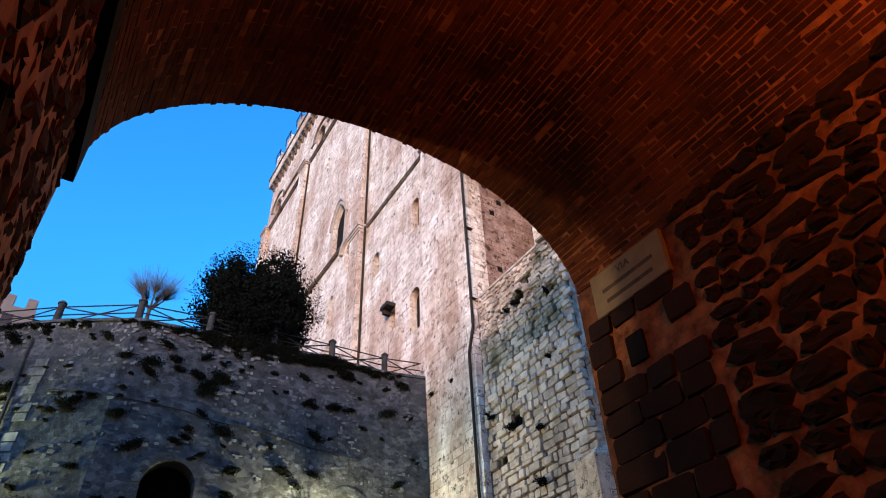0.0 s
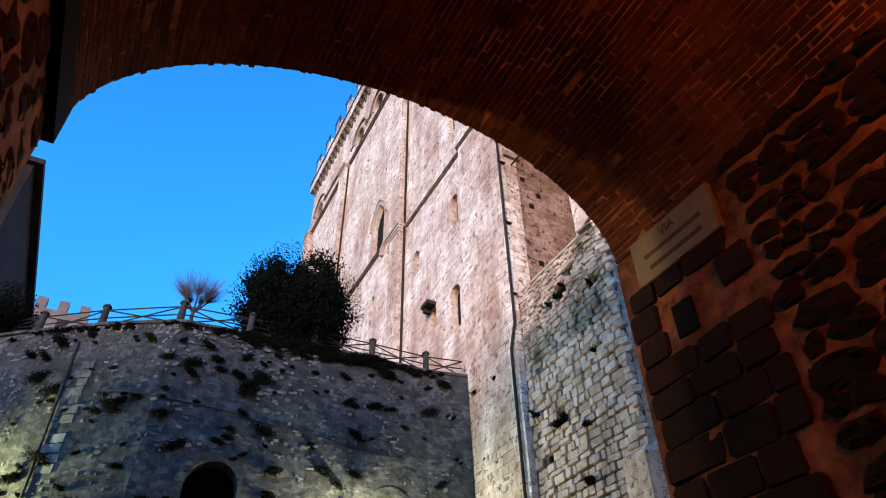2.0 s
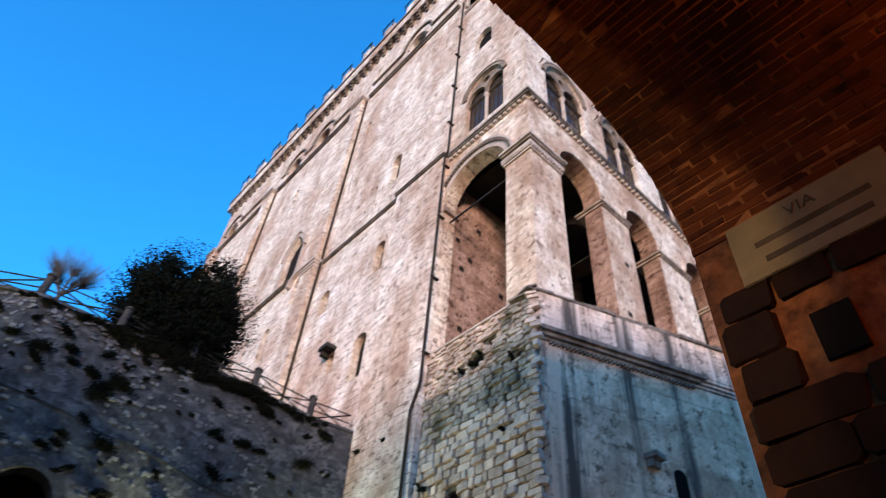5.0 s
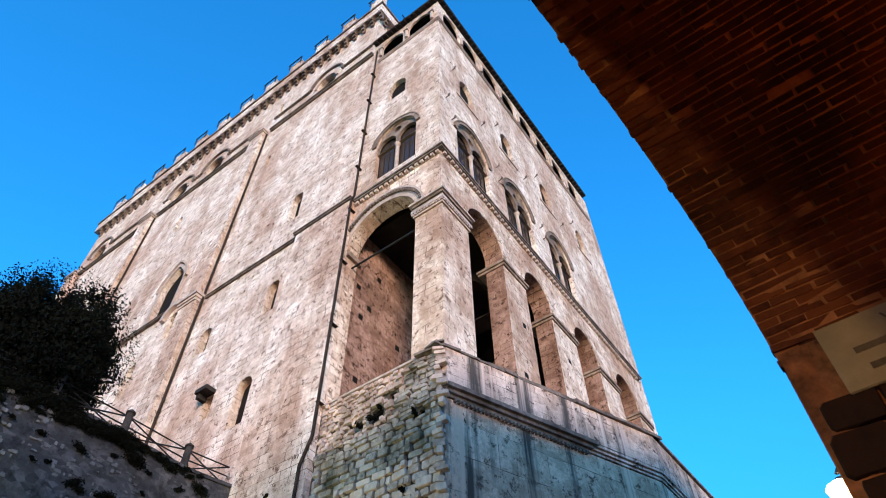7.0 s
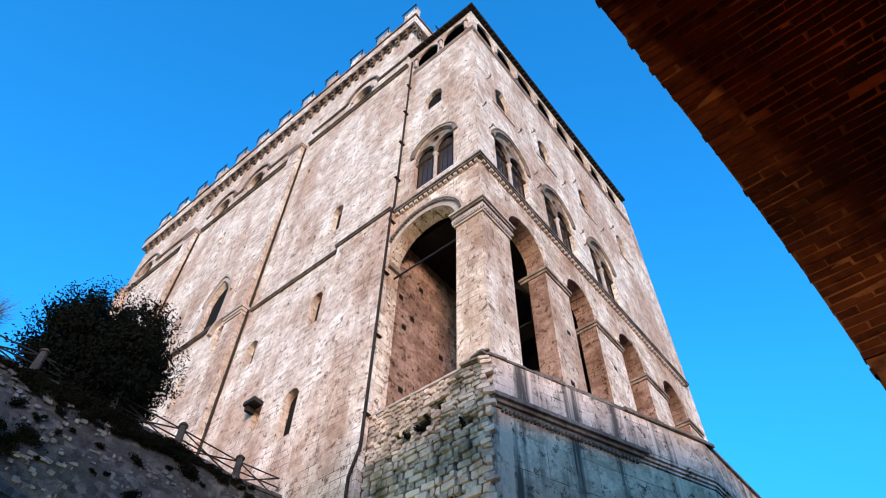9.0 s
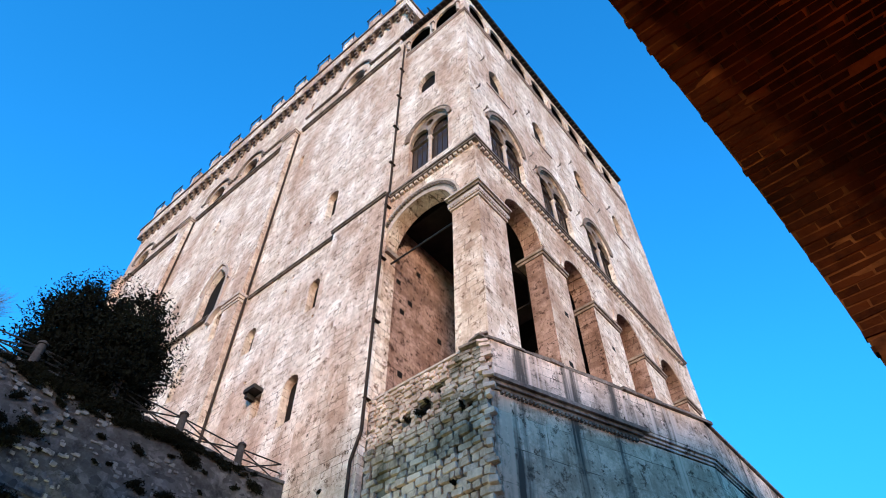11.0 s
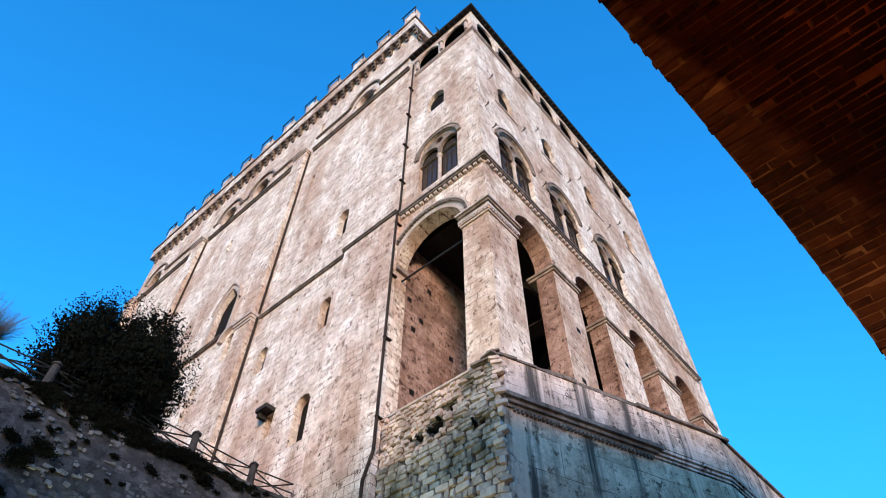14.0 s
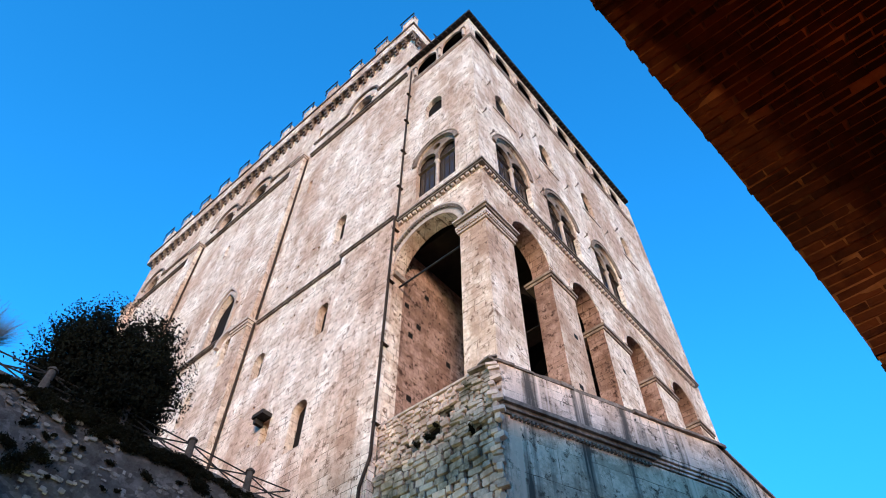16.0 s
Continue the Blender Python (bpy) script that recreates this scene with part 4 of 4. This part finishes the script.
# ---- lanterns ----
def lantern(name, base, out, glass, label, hood=0.24):
    """Wall lantern on a curved iron bracket; base on the wall, out the way it stands off."""
    b, o = Vector(base), Vector(out)
    t = thing(name, label, "lamp", group="lanterns of the street", at=base)
    bm = bmesh.new()
    pts = [Vector((0, 0, 0)), o * 0.4 + Vector((0, 0, 0.35)), o * 0.8 + Vector((0, 0, 0.4)), o + Vector((0, 0, 0.22))]
    for p, q in zip(pts, pts[1:]):
        add_tube(bm, p, q, 0.022, n=6)
    part("bracket", bm, M_IRON, t)
    bm = bmesh.new()
    add_tube(bm, o + Vector((0, 0, 0.08)), o + Vector((0, 0, 0.08 + hood * 0.66)), hood, 0.03, 8)
    part("hood", bm, M_IRON, t)
    bm = bmesh.new()
    add_tube(bm, o + Vector((0, 0, -0.26)), o + Vector((0, 0, 0.075)), 0.1, 0.19, 8)
    ob = part("glass", bm, glass, t, "bright lit glass")
    ob.visible_shadow = False
    return t


lantern("wall_lantern", (-9.58, -5.2, 8.46), (0.85, 0, 0), M_BULB, "lit iron wall lantern above the street doorways")
lantern("wall_lantern", (-13.5, -17.8, 8.36), (0.95, -0.57, 0), M_BULB, "lit iron wall lantern above the street doorways")
lantern("facade_lamp", (9.84, -5.45, 5.82), (-0.63, 0, 0), M_BULB_WARM, "lit lamp on the front of the archway house", 0.15)
lantern("facade_lamp", (8.84, -16.5, 5.46), (-0.32, 0, 0), M_BULB_WARM, "lit lamp on the front of the archway house", 0.15)
lantern("tunnel_lamp", (13.95, -9.87, 4.5), (0, -2.03, 0.0), M_SODIUM, "orange lit lamp inside the archway", 0.06)

# ---- archway ----
YR, YL, YC = -9.78, -14.28, -12.03
AW, RISE, SPRING = 2.25, 1.5, 4.52
XEND = 24.0


def mouth(y):
    return 9.395 + 0.085 * (max(y, -16.0) + 9.75)


def vault_point(a, r=0.0):
    return YC + (AW + r) * math.cos(a), SPRING + (RISE + r) * math.sin(a)


archway = thing("archway_building", "stone house carried over the street on a brick vault", "building", "structure")
# house mass over and beside the street; unseen wing added to block the sun
bm = bmesh.new()
n = 32
for x_of in (lambda y: mouth(y), lambda y: XEND):
    outer = [(YR + 14, -2.0), (YR + 14, 17.5), (YL - 60, 17.5), (YL - 60, -2.0), (YL - 0.03, -2.0), (YL - 0.03, SPRING)]
    outer += [vault_point(math.pi - math.pi * k / n, -0.0255) for k in range(1, n)]
    outer += [(YR + 0.03, SPRING), (YR + 0.03, -2.0)]
    edges = []
    vs = [bm.verts.new((x_of(y), y, z)) for y, z in outer]
    edges = [bm.edges.new((vs[k], vs[(k + 1) % len(vs)])) for k in range(len(vs))]
    bmesh.ops.triangle_fill(bm, use_beauty=True, edges=edges)
for k in range(len(outer)):
    (a, b), (c, d) = outer[k], outer[(k + 1) % len(outer)]
    bm.faces.new([bm.verts.new(p) for p in ((mouth(a), a, b), (mouth(c), c, d), (XEND, c, d), (XEND, a, b))])
bmesh.ops.remove_doubles(bm, verts=bm.verts, dist=0.0005)
part("wall", bm, M_VMORTAR, archway, "mortar bed of vault and walls, with an unseen sun-blocking wing")
# unseen walls added to keep the tunnel's far end dark
part("wall", box_bm(XEND + 2.5, XEND + 3.2, -30, 6, -2, 12), M_HOUSE, archway, "plain unseen wall added to keep sky light out")
part("wall", box_bm(XEND, XEND + 2.5, YR + 1.5, YR + 2, -2, 12), M_HOUSE, archway)
part("wall", box_bm(XEND, XEND + 2.5, YL - 2, YL - 1.5, -2, 12), M_HOUSE, archway)
bm = bmesh.new()
add_box(bm, 11.5, XEND + 0.6, YL - 60.4, YR + 14.4, 17.503, 17.8)
part("roof", bm, M_TILE, archway)
# beam under the vault beside the street wall, black for its shaded underside
bm = bmesh.new()
add_box(bm, 8.99, 20, -14.42, -14.235, 4.36, 4.80)
add_box(bm, 8.94, 8.987, -14.40, -14.26, 4.42, 4.76)
part("gutter_beam", bm, M_BLACK, archway, "beam along the springing, painted black for shade")
# black box stands proud of the wall for the hole's shade
part("wall_socket", box_bm(9.87, 10.06, YR - 0.094, YR - 0.05, 3.58, 3.85), M_BLACK, archway, "small square hole drawn as a black box")
# street-name plate
sign = thing("street_sign", "white marble street name plate with dark engraved letters", "sign", at=(10.075, YR - 0.088, 4.395))
bm = bmesh.new()
add_box(bm, -0.44, 0.44, -0.018, 0.04, -0.225, 0.225)
bmesh.ops.bevel(bm, geom=bm.edges[:], offset=0.006, segments=2, affect="EDGES")
part("plate", bm, M_SIGN, sign)


def letters(text, u, v, size):
    cu = bpy.data.curves.new("inscription", "FONT")
    cu.body, cu.size, cu.extrude, cu.align_x, cu.align_y = text, size, 0.002, "CENTER", "CENTER"
    tmp = new("inscription", cu)
    me = bpy.data.meshes.new_from_object(tmp.evaluated_get(bpy.context.evaluated_depsgraph_get()))
    bpy.data.objects.remove(tmp)
    ob = new("inscription", me)
    me.materials.clear()
    me.materials.append(M_INK)
    ob.parent = sign
    ob.matrix_basis = pose(u, -0.0205, v, 90, 0, 0)


letters("VIA", -0.02, 0.125, 0.11)
for v, w in ((0.005, 0.62), (-0.115, 0.56)):    # a name: plain bars
    bm = bmesh.new()
    add_box(bm, -w / 2, w / 2, -0.020, -0.017, v - 0.02, v + 0.02)
    part("inscription_bar", bm, M_INK, sign)

# ---- far houses beyond the terrace ----
house = thing("dark_house", "tall dark house in shade beside the terrace", "building")
part("wall", box_bm(-36, -16.2, -33, -20.6, 10, 25.2), M_HOUSE, house)
bm = bmesh.new()
add_box(bm, -36.2, -15.9, -33.2, -20.2, 25.203, 25.5)
part("roof", bm, M_ROOF, house)
far = thing("far_house", "pale crenellated house far beyond the terrace", "building")
part("wall", box_bm(-46, -36, -24.0, -17.5, 10, 29.0), M_HOUSE_PALE, far)
part("wall", box_bm(-45, -36.3, -17.49, -15.2, 10, 28.5), M_HOUSE_PALE, far)
for k in range(4):
    part("merlon", box_bm(-36.6, -36, -22.6 + 1.45 * k, -21.95 + 1.45 * k, 29.003, 29.9), M_HOUSE_PALE, far)
for k in range(3):
    bm = bmesh.new()
    add_box(bm, -36.0, -35.97, -22.6 + 1.6 * k, -21.9 + 1.6 * k, 26.4, 28.3)
    part("window", bm, M_GLASS, far)


# ---- wall pieces ----
def stone_mesh(name, w, d, h, mat, rng, rough=0.18):
    """A roughly squared stone with chipped, rounded edges; w wide, h high, d out of the wall, front at -y."""
    bm = bmesh.new()
    rows = []
    for y, k in ((0.0, 1.0), (-0.75 * d, 1.0), (-d, 0.93)):
        ring = []
        for sx, sz in ((-1, -0.72), (-0.86, -1), (0.86, -1), (1, -0.72), (1, 0.72), (0.86, 1), (-0.86, 1), (-1, 0.72)):
            ring.append(bm.verts.new((sx * w / 2 * k * (1 - rough * rng.random()), y, sz * h / 2 * k * (1 - rough * rng.random()))))
        rows.append(ring)
    for a, b in zip(rows, rows[1:]):
        for k in range(8):
            bm.faces.new((a[k], a[(k + 1) % 8], b[(k + 1) % 8], b[k]))
    bm.faces.new(rows[-1])
    return mesh_of(name, bm, mat)


def lay(name, mats, host, limit, rest_label):
    """mats: (mesh, matrix) in laying order; the first ones become parts, those past the limit one joined part."""
    for me, m in mats[:limit]:
        o = new(name, me)
        o.parent, o.matrix_basis = host, m
    if len(mats) > limit:
        verts, faces = [], []
        for me, m in mats[limit:]:
            i = len(verts)
            verts += [m @ v.co for v in me.vertices]
            faces += [[i + k for k in p.vertices] for p in me.polygons]
        me = bpy.data.meshes.new(name + "_rest")
        me.from_pydata(verts, [], faces)
        me.materials.append(mats[0][0].materials[0])
        o = new(name + "_rest", me)
        o.parent = host
        tagged(o, rest_label, kind="stuff")


rng = random.Random(11)
# rough blocks on the bastion's flank
kinds = [(w, stone_mesh("block", w, 0.14, 1.0, M_BLOCK, rng, 0.16)) for w in (0.2, 0.32, 0.46, 0.62) for _ in range(6)]
small = [(w, stone_mesh("block", w, 0.12, 1.0, M_UPPER, rng, 0.2)) for w in (0.16, 0.25, 0.36) for _ in range(6)]
rows, z = [], 16.9
while z > 5:
    upper = z > 14.9
    h = rng.uniform(0.13, 0.2) if upper else rng.uniform(0.16, 0.34)
    x = -5.5 + rng.uniform(0, 0.12)
    while x < -0.25:
        w, me = rng.choice(small if upper and x < -1.6 - 0.4 * (16.9 - z) else kinds)
        w2 = min(w, -0.12 - x)
        cx, cz = x + w2 / 2, z - h / 2
        hole = any(math.hypot(cx - a, (cz - b) * 1.15) < r + 0.04 for a, b, r in HOLLOWS) or rng.random() < 0.012
        if not hole and w2 > 0.1:
            rows.append((me, pose(cx, 0.04 + rng.uniform(-0.07, 0.05), cz + rng.uniform(-0.02, 0.02), rng.uniform(-7, 7), rng.uniform(-4, 4), rng.uniform(-6, 6)) @ Matrix.Diagonal((w2 / w * 0.96, 1, h * rng.uniform(0.84, 0.99), 1))))
        x += w + 0.012
    z -= h
z = 16.9
while z > 6.5:                               # ragged ends of the courses at the corner
    h = rng.uniform(0.14, 0.3)
    w, me = rng.choice(kinds)
    if rng.random() < 0.8:
        rows.append((me, pose(-0.16 + rng.uniform(-0.1, 0.06), 0.05 + rng.uniform(-0.1, 0.04), z - h / 2, rng.uniform(-9, 9), rng.uniform(-7, 7), rng.uniform(-5, 35)) @ Matrix.Diagonal((min(1, 0.42 / w), 1.5, h * 0.9, 1))))
    z -= h
lay("block", rows, bastion, 300, "rough limestone blocks low on the flank")

# pale stones that stand proud in the terrace wall
kinds = [stone_mesh("stone", w, 0.05, 0.17, M_TSTONE, rng, 0.55) for w in (0.13, 0.2, 0.29) for _ in range(12)]
rows = []
for k in range(1900):
    s, z = rng.uniform(0.2, 26), 15.5 - 9.5 * rng.random() ** 1.7
    if any(a - 0.5 < s < b + 0.5 and z < h + 1.2 for a, b, _, h in DOORS):
        continue
    if noise.noise(Vector((s * 0.35, z * 0.5, 4))) < -0.12:
        continue
    p, (_, _, nx, ny) = terrace_face(s, z, 0.02), along(s)
    rows.append((rng.choice(kinds), Matrix.Translation(p) @ pose(0, 0, 0, 0, rng.uniform(-9, 9), math.degrees(math.atan2(ny, nx)) + 90) @ Matrix.Diagonal((rng.uniform(0.4, 1.15), 1, rng.uniform(0.35, 1.0), 1))))
lay("stone", rows, terrace, 300, "pale rubble stones of the retaining wall")

# weeds rooted in the walls
verts, faces = [], []
spots = []
for k in range(230):
    s, z = rng.uniform(-0.4, 25), 15.5 - 8 * rng.random() ** 1.2
    if any(a - 0.2 < s < b + 0.2 and z < h + 1.0 for a, b, _, h in DOORS):
        continue
    spots.append((terrace_face(s, z, -0.03), along(s)[2:], 0.08 + 0.36 * rng.random() ** 2.2))
for k in range(10):
    spots.append((Vector((rng.uniform(-9.4, -0.4), -0.16 if rng.random() < 0.6 else -0.3, rng.uniform(6, 14.5))), (0, -1), rng.uniform(0.08, 0.2)))
for k in range(70):
    spots.append((terrace_face(rng.uniform(0.2, 19), TOP + 0.02 - 0.2 * rng.random(), -0.06), along(3)[2:], rng.uniform(0.08, 0.2)))
for k in range(75):                          # thick fringe on the coping below the bush
    spots.append((terrace_face(rng.uniform(3.4, 9.5), TOP + 0.08 - 0.4 * rng.random() ** 1.5, -0.06), along(6)[2:], rng.uniform(0.16, 0.34)))
for x, z, r in ((-3.5, 15.25, 0.12), (-2.9, 15.3, 0.22), (-2.6, 15.6, 0.14), (-1.1, 14.7, 0.16), (-4.9, 11.4, 0.22), (-3.8, 10.6, 0.3), (-2.6, 8.3, 0.3), (-8.9, 14.1, 0.22), (-7.3, 14.0, 0.16)):
    spots.append((Vector((x, -0.16 if x > -6 else -0.3, z)), (0, -1), r))
for c, (nx, ny), r in spots:
    tilt = rng.uniform(-0.3, 0.3)
    for j in range(int(5200 * r * r + 80)):
        lean = rng.gauss(0, 1)
        p = c + Vector((rng.gauss(0, 0.22 * r) + nx * r * 0.12, (0.42 * lean + rng.gauss(0, 0.2)) * r, (tilt * lean + rng.gauss(0, 0.2)) * r - 0.1 * r))
        leaf_quad(verts, faces, p, 0.03 + 0.032 * rng.random(), rng)
me = bpy.data.meshes.new("wall_weeds")
me.from_pydata(verts, [], faces)
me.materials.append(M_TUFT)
tagged(new("wall_weeds", me), "small dark weeds rooted in the stone walls", "plants", kind="stuff")

# stones of the archway's street wall, in a flush mortar bed
bed, cells = [], []
NX, NZ = 245, 165
for i in range(NX):
    for j in range(NZ):
        x, z = mouth(YR) + 0.012 + 0.03 * i, -0.2 + 0.0292 * j
        lump = noise.fractal(Vector((x * 3.1, z * 3.1, 7.0)), 0.9, 2.0, 5)
        bed.append((x, YR - 0.066 - 0.017 * lump * min(1.0, i / 4), z))
        if i and j:
            k = i * NZ + j
            cells.append((k, k - 1, k - NZ - 1, k - NZ))
me = bpy.data.meshes.new("mortar_bed")
me.from_pydata(bed, [], cells)
me.materials.append(M_WMORTAR)
new("mortar_bed", me).parent = archway
part("mortar_backing", box_bm(mouth(YR) + 0.012, 23.0, YR - 0.03, YR - 0.001, -1.0, SPRING + 0.1), M_WMORTAR, archway)


def field_stone(name, w, d, mat, rng):
    """An irregular rounded stone, unit height."""
    bm = bmesh.new()
    rows, n = [], 10
    base = [1.08 - 0.26 * rng.random() for _ in range(n)]
    for y, k in ((0.0, 1.0), (-0.72 * d, 0.99), (-0.92 * d, 0.86), (-1.04 * d, 0.5)):
        ring = []
        for j in range(n):
            a = 2 * math.pi * (j + 0.5) / n
            c, q = math.cos(a), math.sin(a)
            f = base[j] * k / max(abs(c), abs(q)) ** 0.72
            ring.append(bm.verts.new((c * f * w / 2, y * (1 + 0.25 * rng.uniform(-1, 1) * (y != 0)), q * f / 2)))
        rows.append(ring)
    for a, b in zip(rows, rows[1:]):
        for k in range(n):
            bm.faces.new((a[k], a[(k + 1) % n], b[(k + 1) % n], b[k]))
    bm.faces.new(rows[-1])
    return mesh_of(name, bm, mat)


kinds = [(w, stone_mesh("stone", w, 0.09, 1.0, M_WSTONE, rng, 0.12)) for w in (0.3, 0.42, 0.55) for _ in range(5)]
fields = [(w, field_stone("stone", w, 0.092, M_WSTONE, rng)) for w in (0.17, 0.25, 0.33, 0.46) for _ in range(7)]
rows, z = [], SPRING + 0.2
while z > 0.6:                               # large squared stones with thin joints at the mouth
    h = rng.uniform(0.19, 0.27)
    x = mouth(YR) + 0.02 + rng.uniform(0, 0.06)
    while x < 10.45:
        w, me = rng.choice(kinds)
        w2 = min(w, 10.62 - x)
        if not (9.6 < x + w2 / 2 and z - h / 2 > 4.14) and not (x < 10.12 and x + w2 > 9.82 and 3.57 < z - h / 2 < 3.88):
            rows.append((me, pose(x + w2 / 2, YR + 0.0, z - h / 2, rng.uniform(-4, 4), rng.uniform(-3, 3), rng.uniform(-4, 4)) @ Matrix.Diagonal((w2 / w * 1.03, 1, h * 1.03, 1))))
        x += w2 + rng.uniform(-0.02, 0.01)
    z -= h
z = SPRING + 0.22
while z > 0.6:
    h = rng.uniform(0.14, 0.23)
    x = 10.62 + rng.uniform(0, 0.08)
    while x < 16.5:
        w, me = rng.choice(fields)
        rows.append((me, pose(x + w / 2, YR + 0.0, z - h / 2 + (rng.uniform(-0.035, 0.035) if x > 10.5 else 0), rng.uniform(-4, 4), rng.uniform(-8, 8) if x > 10.5 else 0, rng.uniform(-4, 4)) @ Matrix.Diagonal((1.0, 1, h * rng.uniform(0.86, 1.1), 1))))
        x += w * 0.97 + rng.uniform(-0.02, 0.015)
    z -= h
rows.sort(key=lambda r: r[1].translation.x)
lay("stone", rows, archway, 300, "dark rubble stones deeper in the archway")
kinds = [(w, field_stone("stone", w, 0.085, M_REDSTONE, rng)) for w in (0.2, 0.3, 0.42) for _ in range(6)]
rows, z = [], SPRING
while z > 0.6:
    h = rng.uniform(0.12, 0.24)
    x = mouth(YL) + 0.02
    while x < 16.5:
        w, me = rng.choice(kinds)
        rows.append((me, pose(x + w / 2, YL - 0.107 + rng.uniform(-0.008, 0.012), z - h / 2, rng.uniform(-3, 3), rng.uniform(-4, 4), 180 + rng.uniform(-3, 3)) @ Matrix.Diagonal((0.97, 1, h * 0.93, 1))))
        x += w + rng.uniform(0.0, 0.03)
    z -= h
lay("stone", rows, archway, 0, "dark rubble stones of the far street wall")

# bricks of the vault, laid lengthwise along the street
kinds = []
for k in range(6):
    bm = bmesh.new()
    add_box(bm, -0.123, 0.123, -0.0222, 0.0222, -0.030 - 0.005 * rng.random(), 0.03)
    for v in bm.verts:
        v.co += Vector((rng.uniform(-0.006, 0.006), rng.uniform(-0.0045, 0.0045), rng.uniform(-0.003, 0.003)))
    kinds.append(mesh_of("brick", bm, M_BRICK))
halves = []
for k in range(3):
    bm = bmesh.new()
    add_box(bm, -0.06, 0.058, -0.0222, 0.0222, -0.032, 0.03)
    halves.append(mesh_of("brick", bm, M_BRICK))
rows = []
a, step = 0.02, 0.0
while a < math.pi - 0.02:
    y, z = vault_point(a)
    ty, tz = -AW * math.sin(a), RISE * math.cos(a)
    x = mouth(y) + 0.128 - rng.uniform(0, 0.012) - (0.128 if step % 2 else 0)
    while x < 17.0:
        half = x < mouth(y) + 0.1
        if rng.random() > 0.015:
            rows.append((rng.choice(halves if half else kinds), pose(x + (0.075 if half else 0) + rng.uniform(-0.01, 0.01), y, z, math.degrees(math.atan2(tz, ty)), 0, 0) @ pose(0, 0, rng.uniform(-0.003, 0.0035), rng.uniform(-4, 4), 0, rng.uniform(-1, 1))))
        x += 0.262
    a += 0.056 / math.hypot(ty, tz)
    step += 1
rows.sort(key=lambda r: r[1].translation.x + 0.12 * abs(r[1].translation.y + 10.6))
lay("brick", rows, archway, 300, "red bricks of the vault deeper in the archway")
